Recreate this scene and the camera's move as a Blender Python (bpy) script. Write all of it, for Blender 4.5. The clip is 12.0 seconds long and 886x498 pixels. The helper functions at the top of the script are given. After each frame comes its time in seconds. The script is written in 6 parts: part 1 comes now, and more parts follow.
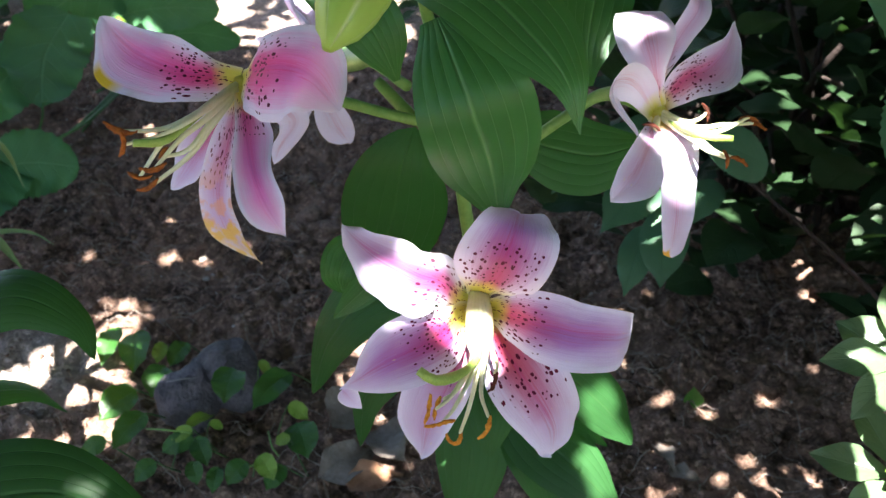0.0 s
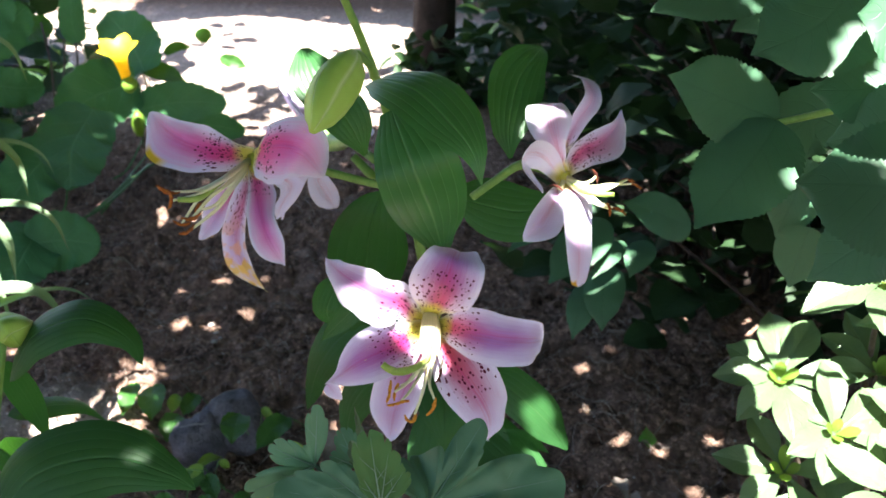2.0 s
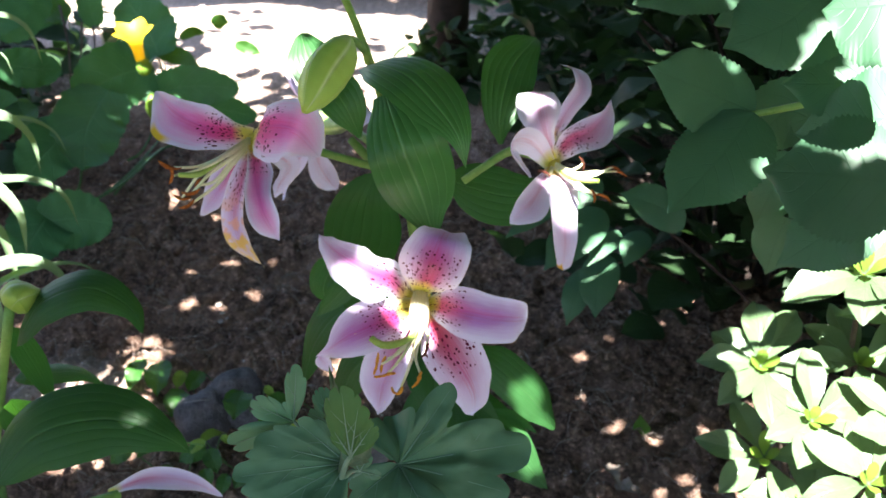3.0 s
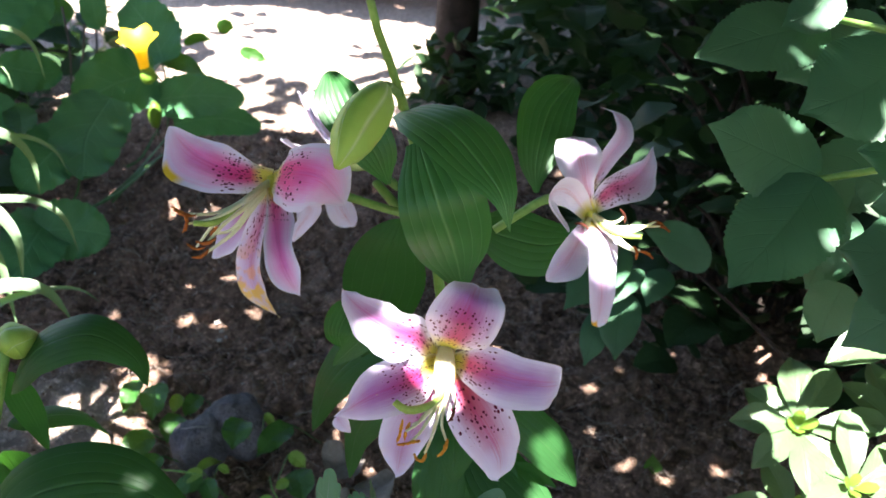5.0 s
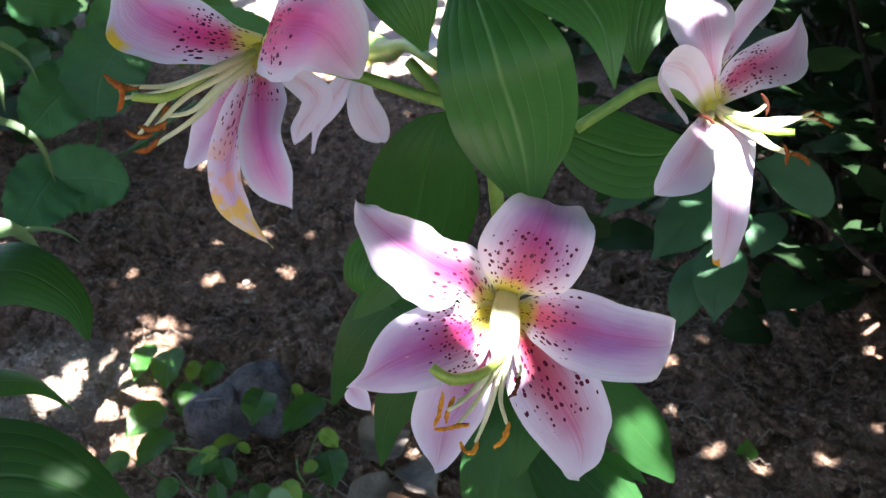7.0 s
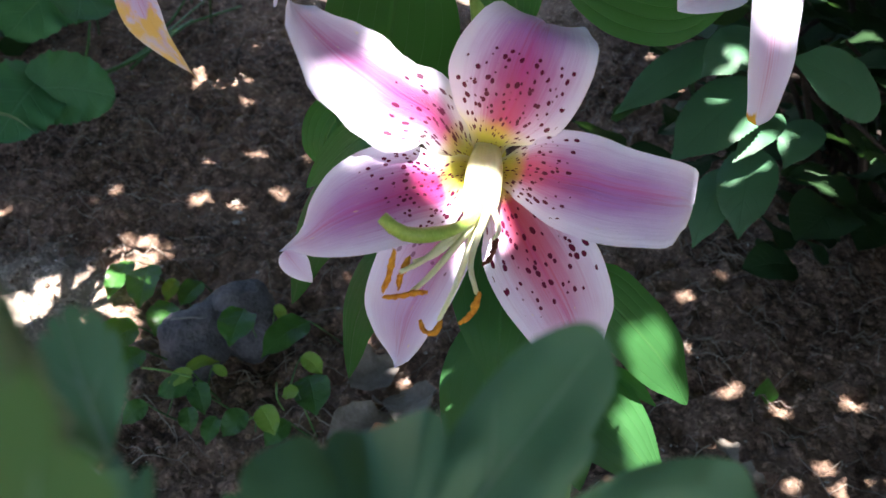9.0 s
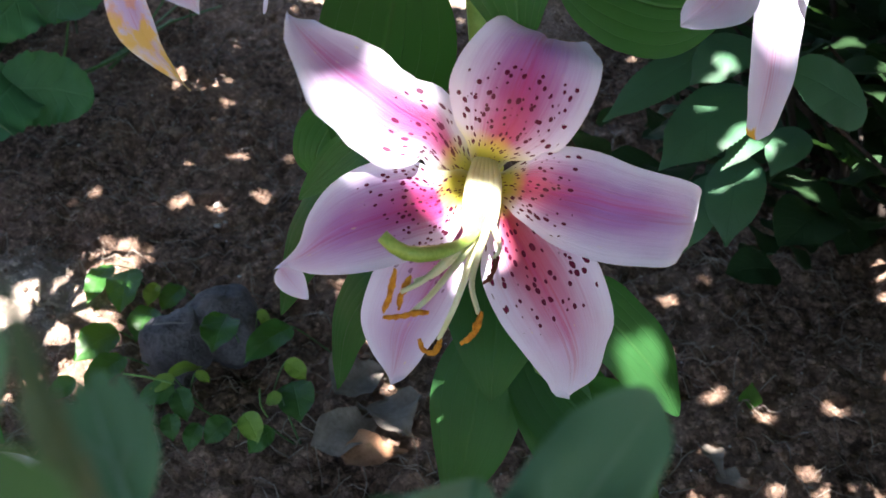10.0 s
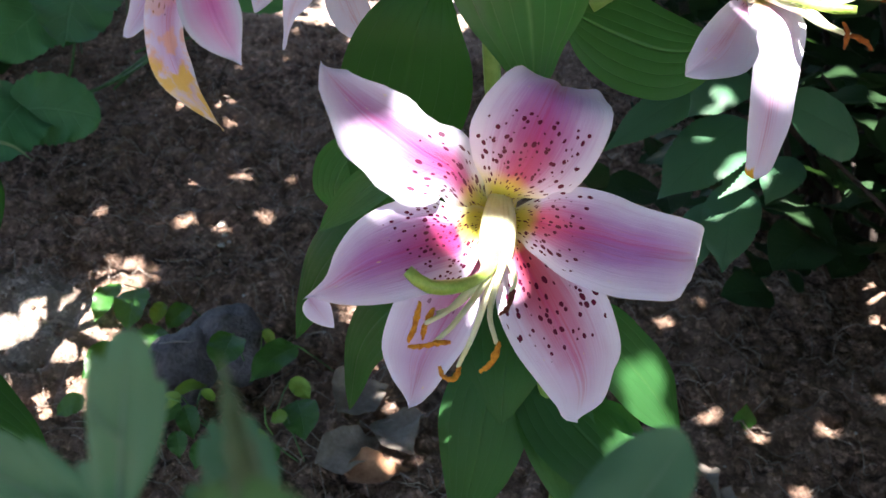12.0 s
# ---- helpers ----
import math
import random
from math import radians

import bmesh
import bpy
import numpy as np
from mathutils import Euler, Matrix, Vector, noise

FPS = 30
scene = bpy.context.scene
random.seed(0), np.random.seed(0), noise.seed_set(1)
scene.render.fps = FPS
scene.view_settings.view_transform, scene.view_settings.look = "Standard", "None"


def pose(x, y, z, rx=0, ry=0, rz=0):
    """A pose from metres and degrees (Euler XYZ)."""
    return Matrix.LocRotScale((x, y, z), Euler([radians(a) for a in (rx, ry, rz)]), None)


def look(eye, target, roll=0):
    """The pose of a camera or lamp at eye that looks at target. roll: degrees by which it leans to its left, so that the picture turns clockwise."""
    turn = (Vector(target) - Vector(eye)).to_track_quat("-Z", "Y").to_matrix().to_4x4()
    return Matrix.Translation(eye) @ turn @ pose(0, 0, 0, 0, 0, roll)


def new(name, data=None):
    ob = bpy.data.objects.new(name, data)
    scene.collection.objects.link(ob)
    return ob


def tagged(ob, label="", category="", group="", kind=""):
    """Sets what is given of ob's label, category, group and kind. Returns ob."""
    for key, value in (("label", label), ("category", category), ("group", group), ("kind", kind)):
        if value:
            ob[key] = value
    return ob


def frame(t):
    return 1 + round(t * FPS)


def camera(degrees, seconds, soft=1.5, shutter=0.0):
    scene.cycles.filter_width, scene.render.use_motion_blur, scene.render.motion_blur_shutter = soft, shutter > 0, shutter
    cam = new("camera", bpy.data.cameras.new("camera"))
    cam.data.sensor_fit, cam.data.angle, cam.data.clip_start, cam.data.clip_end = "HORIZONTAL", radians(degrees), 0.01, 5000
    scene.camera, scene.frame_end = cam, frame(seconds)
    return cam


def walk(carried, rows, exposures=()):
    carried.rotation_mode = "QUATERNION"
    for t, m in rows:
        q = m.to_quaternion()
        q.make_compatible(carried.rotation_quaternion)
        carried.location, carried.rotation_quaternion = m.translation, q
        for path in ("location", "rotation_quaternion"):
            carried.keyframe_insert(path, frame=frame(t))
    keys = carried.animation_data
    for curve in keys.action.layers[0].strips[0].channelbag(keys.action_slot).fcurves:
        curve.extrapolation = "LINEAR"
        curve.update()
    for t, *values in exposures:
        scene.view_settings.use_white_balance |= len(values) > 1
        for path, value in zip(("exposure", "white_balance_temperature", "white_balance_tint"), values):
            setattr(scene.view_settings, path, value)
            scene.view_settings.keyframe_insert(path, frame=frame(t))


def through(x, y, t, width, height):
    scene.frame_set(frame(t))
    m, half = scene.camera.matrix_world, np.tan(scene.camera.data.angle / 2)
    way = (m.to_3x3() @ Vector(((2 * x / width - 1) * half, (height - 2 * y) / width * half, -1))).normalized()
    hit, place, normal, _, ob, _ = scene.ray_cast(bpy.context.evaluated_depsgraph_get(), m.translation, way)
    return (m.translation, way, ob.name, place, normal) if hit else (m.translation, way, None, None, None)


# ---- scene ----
cam = camera(47.0, 12.0, soft=1.4)
cam.data.dof.use_dof = True
cam.data.dof.focus_distance, cam.data.dof.aperture_fstop = 0.46, 26.0
PATH = [
    (0, (0.086, 0.050, 0.836), (0.000, 1.730, -0.245), 1.6),
    (0.5, (0.077, -0.002, 0.861), (-0.033, 1.712, -0.164), 1.3),
    (1, (0.067, -0.051, 0.880), (-0.017, 1.692, -0.098), 1.5),
    (1.5, (0.083, -0.097, 0.896), (-0.033, 1.665, -0.042), 0.6),
    (2, (0.123, -0.116, 0.899), (0.029, 1.649, -0.035), 0.8),
    (2.5, (0.144, -0.129, 0.899), (0.029, 1.626, -0.054), 1.2),
    (3, (0.142, -0.143, 0.905), (0.020, 1.614, -0.043), 1.8),
    (3.5, (0.127, -0.159, 0.918), (-0.006, 1.609, -0.008), 1.9),
    (3.7, (0.123, -0.156, 0.918), (0.008, 1.616, -0.002), 2.7),
    (5.3, (0.110, -0.081, 0.908), (0.003, 1.666, -0.060), 3.7),
    (5.5, (0.109, -0.082, 0.900), (0.004, 1.654, -0.089), 3.5),
    (6, (0.112, -0.052, 0.858), (0.005, 1.690, -0.117), 3.1),
    (6.5, (0.111, 0.009, 0.814), (-0.024, 1.731, -0.194), 2.5),
    (6.7, (0.102, 0.038, 0.805), (-0.074, 1.767, -0.186), 2.1),
    (8.3, (0.108, 0.131, 0.712), (-0.146, 1.821, -0.327), 2.7),
    (8.5, (0.113, 0.135, 0.709), (-0.137, 1.820, -0.338), 2.7),
    (9, (0.117, 0.135, 0.704), (-0.117, 1.810, -0.364), 3.4),
    (9.5, (0.114, 0.138, 0.704), (-0.096, 1.818, -0.361), 3.9),
    (10, (0.108, 0.142, 0.706), (-0.082, 1.823, -0.362), 4.3),
    (10.5, (0.111, 0.135, 0.704), (-0.084, 1.810, -0.370), 4.3),
    (11, (0.106, 0.129, 0.711), (-0.093, 1.823, -0.333), 4.4),
    (11.5, (0.095, 0.126, 0.721), (-0.107, 1.825, -0.315), 4.8),
    (12, (0.100, 0.124, 0.723), (-0.081, 1.823, -0.317), 4.9),
]
walk(cam, [(t, look(eye, target, roll)) for t, eye, target, roll in PATH],
     [(0, 3.47), (1.5, 3.40), (3.5, 3.42), (6, 3.42), (9, 3.31), (10.5, 3.23), (12, 3.27)])

# ---- light ----
SUN = Vector((0.0, -0.47, 0.88)).normalized()
world = bpy.data.worlds.new("sky")
scene.world = world
world.use_nodes = True
wn = world.node_tree.nodes
sky = wn.new("ShaderNodeTexSky")
sky.sky_type, sky.sun_disc = "NISHITA", False
sky.sun_elevation = math.asin(SUN.z)
sky.sun_rotation = math.atan2(SUN.x, SUN.y)
world.node_tree.links.new(sky.outputs[0], wn["Background"].inputs[0])
wn["Background"].inputs[1].default_value = 0.066
sun = new("sun", bpy.data.lights.new("sun", "SUN"))
sun.data.energy, sun.data.angle, sun.data.color = 5.0, radians(0.45), (1.0, 0.965, 0.91)
sun.matrix_world = look(SUN * 20, (0, 0, 0))


# ---- material helpers ----
class Nodes:
    def __init__(self, name):
        self.mat = bpy.data.materials.new(name)
        self.mat.use_nodes = True
        self.tree = self.mat.node_tree
        self.tree.nodes.clear()

    def put(self, node, key, value):
        if value is None:
            return
        if isinstance(value, bpy.types.NodeSocket):
            self.tree.links.new(value, node.inputs[key])
        elif isinstance(value, tuple) and len(value) == 3 and node.inputs[key].type == "RGBA":
            node.inputs[key].default_value = (*value, 1)
        else:
            node.inputs[key].default_value = value

    def math(self, op, a, b=None, c=None, clamp=False):
        n = self.tree.nodes.new("ShaderNodeMath")
        n.operation, n.use_clamp = op, clamp
        for k, v in enumerate((a, b, c)):
            self.put(n, k, v)
        return n.outputs[0]

    def mix(self, fac, a, b):
        n = self.tree.nodes.new("ShaderNodeMixRGB")
        for k, v in enumerate((fac, a, b)):
            self.put(n, k, v)
        return n.outputs[0]

    def ramp(self, fac, *stops):
        n = self.tree.nodes.new("ShaderNodeValToRGB")
        e = n.color_ramp.elements
        while len(e) < len(stops):
            e.new(0.5)
        for el, (p, v) in zip(e, stops):
            el.position = p
            el.color = (*v, 1) if isinstance(v, tuple) else (v, v, v, 1)
        self.put(n, 0, fac)
        return n.outputs[0]

    def noise(self, vec, scale, detail=3.0, rough=0.55):
        n = self.tree.nodes.new("ShaderNodeTexNoise")
        self.put(n, "Vector", vec)
        for k, v in (("Scale", scale), ("Detail", detail), ("Roughness", rough)):
            self.put(n, k, v)
        return n.outputs[0]

    def voronoi(self, vec, scale, which=0, feature="F1"):
        n = self.tree.nodes.new("ShaderNodeTexVoronoi")
        n.feature = feature
        self.put(n, "Vector", vec)
        self.put(n, "Scale", scale)
        return n.outputs[which]

    def uv(self):
        n = self.tree.nodes.new("ShaderNodeUVMap")
        n.uv_map = "UVMap"
        s = self.tree.nodes.new("ShaderNodeSeparateXYZ")
        self.put(s, 0, n.outputs[0])
        return s.outputs[0], s.outputs[1]

    def where(self, which="Object"):
        return self.tree.nodes.new("ShaderNodeTexCoord").outputs[which]

    def place(self):
        return self.tree.nodes.new("ShaderNodeNewGeometry").outputs["Position"]

    def xyz(self, x=None, y=None, z=None):
        n = self.tree.nodes.new("ShaderNodeCombineXYZ")
        for k, v in enumerate((x, y, z)):
            self.put(n, k, v)
        return n.outputs[0]

    def split(self, v):
        n = self.tree.nodes.new("ShaderNodeSeparateXYZ")
        self.put(n, 0, v)
        return n.outputs

    def chance(self):
        return self.tree.nodes.new("ShaderNodeObjectInfo").outputs["Random"]

    def island(self):
        return self.tree.nodes.new("ShaderNodeNewGeometry").outputs["Random Per Island"]

    def bump(self, height, strength, distance, normal=None):
        n = self.tree.nodes.new("ShaderNodeBump")
        for k, v in (("Height", height), ("Strength", strength), ("Distance", distance), ("Normal", normal)):
            self.put(n, k, v)
        return n.outputs[0]

    def finish(self, colour, rough=0.5, bump=None, through=None, amount=0.0, spec=0.5):
        b = self.tree.nodes.new("ShaderNodeBsdfPrincipled")
        self.put(b, "Base Color", colour)
        self.put(b, "Roughness", rough)
        self.put(b, "Specular IOR Level", spec)
        self.put(b, "Normal", bump)
        out = b.outputs[0]
        if through is not None:
            t = self.tree.nodes.new("ShaderNodeBsdfTranslucent")
            self.put(t, 0, through)
            self.put(t, "Normal", bump)
            m = self.tree.nodes.new("ShaderNodeMixShader")
            self.put(m, 0, amount)
            self.tree.links.new(out, m.inputs[1])
            self.tree.links.new(t.outputs[0], m.inputs[2])
            out = m.outputs[0]
        o = self.tree.nodes.new("ShaderNodeOutputMaterial")
        self.tree.links.new(out, o.inputs[0])
        return self.mat


def petal_material(name, pink=1.0, spots=1.0, stain=0.0, tint=(0.46, 0.155, 0.55), reach=1.0, core=(0.54, 0.020, 0.095), corner=0, grain=1.15, throat=0.07, tip_mark=0.0):
    g = Nodes(name)
    u, y = g.uv()
    v = g.math("MULTIPLY_ADD", y, 2, -1)
    a = g.math("ABSOLUTE", v)
    rnd = g.chance()
    w = g.math("MULTIPLY", u, 1 / reach)
    streak = g.noise(g.xyz(g.math("MULTIPLY", u, 1.6), g.math("MULTIPLY", v, 21), rnd), 1.0, 4.0, 0.72)
    cloud = g.noise(g.xyz(g.math("MULTIPLY", u, 3), g.math("MULTIPLY", v, 1.6), g.math("MULTIPLY", rnd, 9)), 1.3, 2.0)
    edge = g.math("ADD", a, g.math("MULTIPLY_ADD", streak, 0.62, -0.31))
    edge = g.math("ADD", edge, g.math("MULTIPLY_ADD", cloud, 0.5, -0.25))
    across = g.ramp(edge, (0.0, 1.0), (0.26, 0.92), (0.56, 0.56), (0.92, 0.10))
    along = g.ramp(u, (0.10, 0.6), (0.30, 1.0), (0.66, 0.9), (0.88, 0.45), (0.99, 0.0))
    rim = g.ramp(g.math("MULTIPLY_ADD", cloud, 0.14, a), (0.86, 1.0), (0.98, 0.0))
    wash = g.math("MULTIPLY", g.math("MULTIPLY", across, along), rim)
    col = g.mix(g.math("MULTIPLY", wash, min(0.94 * pink, 1.0)), (0.76, 0.72, 0.88), tint)
    # crimson flush towards the throat, strongest along the midrib
    flush = g.math("MULTIPLY", g.ramp(edge, (0.0, 1.0), (0.24, 0.85), (0.50, 0.30), (0.72, 0.0)), g.ramp(w, (0.07, 0.3), (0.15, 1.0), (0.32, 0.8), (0.58, 0.0)))
    col = g.mix(g.math("MULTIPLY", flush, min(0.95 * pink, 1.0)), col, core)
    rays = g.math("MULTIPLY", g.ramp(streak, (0.50, 0.0), (0.62, 1.0)), g.math("MULTIPLY", wash, g.ramp(a, (0.10, 1.0), (0.55, 0.0))))
    col = g.mix(g.math("MULTIPLY", rays, 0.55), col, core)
    rib = g.math("MULTIPLY", g.ramp(a, (0.0, 1.0), (0.02, 0.7), (0.07, 0.0)), g.ramp(u, (0.15, 0.8), (0.8, 0.5), (0.95, 0.0)))
    col = g.mix(g.math("MULTIPLY", rib, 0.5 * min(pink, 1)), col, (0.50, 0.04, 0.26))
    yellow = g.math("MULTIPLY", g.ramp(g.math("MULTIPLY_ADD", cloud, 0.06, u), (throat, 1.0), (throat + 0.095, 0.0)), g.ramp(a, (0.5, 1.0), (0.95, 0.6)))
    col = g.mix(yellow, col, (0.74, 0.68, 0.10))
    # raised dark spots over the lower half
    warp = g.noise(g.xyz(g.math("MULTIPLY", u, 9), g.math("MULTIPLY", v, 3), rnd), 1.0, 2.0)
    cell = g.xyz(g.math("MULTIPLY_ADD", warp, 1.2, g.math("MULTIPLY", u, 26 * grain)), g.math("MULTIPLY", v, 8.0 * grain), g.math("MULTIPLY", rnd, 30))
    dist = g.voronoi(cell, 1.0)
    size = g.split(g.voronoi(cell, 1.0, 1))[0]
    wide = g.math("MULTIPLY", g.math("MULTIPLY_ADD", size, 0.24, 0.20), g.ramp(w, (0.05, 0.8), (0.14, 1.0), (0.36, 1.0), (0.52, 0.7)))
    area = g.math("MULTIPLY", g.ramp(w, (0.05, 0.0), (0.08, 1.0), (0.30, 1.0), (0.50, 0.0)), g.ramp(a, (0.74, 1.0), (0.93, 0.0)))
    dot = g.math("MULTIPLY", g.ramp(g.math("SUBTRACT", wide, dist), (0.0, 0.0), (0.05, 1.0)), g.math("GREATER_THAN", g.math("ADD", area, g.math("MULTIPLY", size, 0.6)), 0.66))
    dot = g.math("MULTIPLY", dot, spots)
    col = g.mix(dot, col, (0.105, 0.002, 0.032))
    if stain:
        s = g.noise(g.xyz(g.math("MULTIPLY", u, 7), g.math("MULTIPLY", v, 0.8), rnd), 1.6, 4.0)
        m = g.math("MULTIPLY", g.ramp(s, (0.46, 0.0), (0.56, 1.0)), g.ramp(u, (0.30, 0.0), (0.55, 1.0)))
        col = g.mix(g.math("MULTIPLY", m, stain), col, (0.80, 0.40, 0.24))
        tip = g.math("MULTIPLY", g.ramp(g.math("MULTIPLY_ADD", s, 0.5, u), (0.94, 0.0), (1.08, 1.0)), g.ramp(s, (0.40, 0.3), (0.52, 1.0)))
        col = g.mix(g.math("MULTIPLY", tip, stain), col, (0.82, 0.58, 0.03))
    else:
        # a few dusty pollen smudges
        s = g.noise(g.xyz(g.math("MULTIPLY", u, 16), g.math("MULTIPLY", v, 7), g.math("MULTIPLY", rnd, 60)), 1.0, 2.0)
        m = g.math("MULTIPLY", g.ramp(s, (0.70, 0.0), (0.76, 0.55)), g.ramp(u, (0.5, 0.0), (0.65, 1.0)))
        col = g.mix(m, col, (0.80, 0.70, 0.25))
    if corner:
        m = g.math("MULTIPLY", g.ramp(g.math("MULTIPLY", v, corner), (0.74, 0.0), (0.84, 1.0)), g.ramp(u, (0.58, 0.0), (0.66, 1.0), (0.76, 1.0), (0.82, 0.0)))
        col = g.mix(m, col, (0.85, 0.58, 0.02))
    if tip_mark:
        col = g.mix(g.math("MULTIPLY", g.ramp(g.math("MULTIPLY_ADD", cloud, 0.1, u), (0.985, 0.0), (1.01, 1.0)), g.ramp(v, (0.1, 0.0), (0.3, 1.0))), col, (0.78, 0.42, 0.03))
    h = g.math("ADD", g.math("MULTIPLY", streak, 0.8), g.math("MULTIPLY", dot, 0.5))
    return g.finish(col, 0.5, g.bump(h, 0.4, 0.0014), g.mix(g.math("MULTIPLY_ADD", dot, -0.12, 0.12), col, (0.9, 0.75, 0.85)), 0.30, 0.22)


def leaf_material(name, base, vein, through, veins=7, rough=0.38, pinnate=0.0, amount=0.22, wear=0.25, depth=0.0012, vein_mix=0.6, spec=0.38):
    g = Nodes(name)
    u, y = g.uv()
    v = g.math("MULTIPLY_ADD", y, 2, -1)
    a = g.math("ABSOLUTE", v)
    if pinnate:
        ph = g.math("MULTIPLY", g.math("SUBTRACT", u, g.math("MULTIPLY", a, 0.28)), pinnate)
        line = g.math("ABSOLUTE", g.math("SINE", g.math("MULTIPLY", ph, math.pi)))
        line = g.ramp(line, (0.0, 1.0), (0.16, 0.0))
        line = g.math("MULTIPLY", line, g.ramp(a, (0.0, 1.0), (0.9, 0.3)))
    else:
        line = g.math("ABSOLUTE", g.math("SINE", g.math("MULTIPLY", v, math.pi * veins / 2)))
        line = g.math("MULTIPLY", g.ramp(line, (0.0, 1.0), (0.10, 0.0)), g.ramp(a, (0.85, 1.0), (0.95, 0.0)))
    mid = g.ramp(a, (0.0, 1.0), (0.05, 0.0))
    line = g.math("MAXIMUM", line, mid)
    fine = g.noise(g.where(), 160.0, 3.0)
    patch = g.noise(g.where(), 22.0, 3.0)
    rnd = g.chance()
    tone = g.math("ADD", g.math("MULTIPLY_ADD", patch, wear * 1.6, 1 - wear), g.math("MULTIPLY_ADD", rnd, 0.3, -0.15))
    col = g.mix(g.math("MULTIPLY", line, vein_mix), base, vein)
    grey = g.xyz(tone, tone, g.math("MULTIPLY", tone, 0.95))
    n = g.tree.nodes.new("ShaderNodeMixRGB")
    n.blend_type = "MULTIPLY"
    g.put(n, 0, 1.0), g.put(n, 1, col), g.put(n, 2, grey)
    h = g.math("ADD", g.math("MULTIPLY", line, -0.8), g.math("MULTIPLY_ADD", fine, 0.25, g.math("MULTIPLY", patch, 0.5)))
    return g.finish(n.outputs[0], rough, g.bump(h, 0.5, depth), through, amount, spec)


def plain_material(name, dark, light, scale, rough=0.6, bump=0.4, distance=0.002, through=None, amount=0.0, spread=(0.35, 0.65)):
    g = Nodes(name)
    w = g.where()
    n1 = g.noise(w, scale, 4.0)
    n2 = g.noise(w, scale * 7, 3.0)
    f = g.math("MULTIPLY_ADD", n2, 0.35, g.math("MULTIPLY", n1, 0.65))
    col = g.mix(g.ramp(f, (spread[0], 0.0), (spread[1], 1.0)), dark, light)
    return g.finish(col, rough, g.bump(f, bump, distance), through, amount, 0.35)


def soil_material():
    g = Nodes("garden soil")
    p = g.place()
    big = g.noise(p, 7.0, 4.0)
    mid = g.noise(p, 55.0, 6.0, 0.7)
    fine = g.noise(p, 300.0, 4.0, 0.75)
    bent = g.tree.nodes.new("ShaderNodeVectorMath")
    bent.operation = "MULTIPLY_ADD"
    g.put(bent, 0, g.xyz(g.noise(p, 90.0, 2.0), g.noise(p, 97.0, 2.0), 0.0))
    bent.inputs[1].default_value = (0.012, 0.012, 0.0)
    g.put(bent, 2, p)
    crumb = g.voronoi(bent.outputs[0], 230.0)
    lump_ = g.voronoi(bent.outputs[0], 62.0)
    tone = g.split(g.voronoi(bent.outputs[0], 230.0, 1))[0]
    col = g.mix(g.ramp(mid, (0.40, 0.0), (0.62, 1.0)), (0.048, 0.028, 0.021), (0.31, 0.194, 0.144))
    col = g.mix(g.ramp(big, (0.42, 0.0), (0.66, 0.75)), col, (0.32, 0.202, 0.152))
    col = g.mix(g.ramp(fine, (0.60, 0.0), (0.75, 0.75)), col, (0.42, 0.315, 0.265))
    col = g.mix(g.ramp(fine, (0.28, 0.8), (0.40, 0.0)), col, (0.010, 0.006, 0.005))
    # a sunlit patch at the edge of the bed, its brightness painted as paler earth
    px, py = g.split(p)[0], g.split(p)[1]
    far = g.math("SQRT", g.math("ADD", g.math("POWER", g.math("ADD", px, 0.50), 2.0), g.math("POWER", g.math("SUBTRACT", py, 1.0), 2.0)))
    sun_patch = g.ramp(g.math("SUBTRACT", g.math("MULTIPLY_ADD", mid, 0.12, far), 0.06), (0.06, 0.85), (0.13, 0.0))
    col = g.mix(sun_patch, col, g.mix(mid, (0.22, 0.17, 0.14), (0.50, 0.43, 0.38)))
    # dry pale dust on the open ground behind the bed
    y = g.split(p)[1]
    dry = g.ramp(g.math("MULTIPLY_ADD", mid, 0.5, g.math("MULTIPLY_ADD", big, 0.6, g.math("SUBTRACT", y, 2.45))), (0.0, 0.0), (0.5, 1.0))
    col = g.mix(dry, col, g.mix(mid, (0.30, 0.205, 0.165), (0.48, 0.39, 0.335)))
    # brown mulch farthest back, its colour also darkened for the shade there
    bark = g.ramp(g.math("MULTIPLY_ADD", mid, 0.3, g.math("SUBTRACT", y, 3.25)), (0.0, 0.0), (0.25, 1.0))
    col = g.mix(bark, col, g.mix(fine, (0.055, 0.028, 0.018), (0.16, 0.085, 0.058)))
    # each crumb has its own tone
    n = g.tree.nodes.new("ShaderNodeMixRGB")
    n.blend_type = "MULTIPLY"
    k = g.math("MULTIPLY_ADD", g.math("POWER", tone, 5.0), 1.0, 0.76)
    g.put(n, 0, 1.0), g.put(n, 1, col), g.put(n, 2, g.xyz(k, k, k))
    h = g.math("MULTIPLY_ADD", fine, 0.3, mid)
    h = g.math("ADD", h, g.math("ADD", g.math("MULTIPLY", crumb, -0.16), g.math("MULTIPLY", lump_, -0.6)))
    return g.finish(n.outputs[0], 0.9, g.bump(h, 0.9, 0.011), None, 0, 0.2)


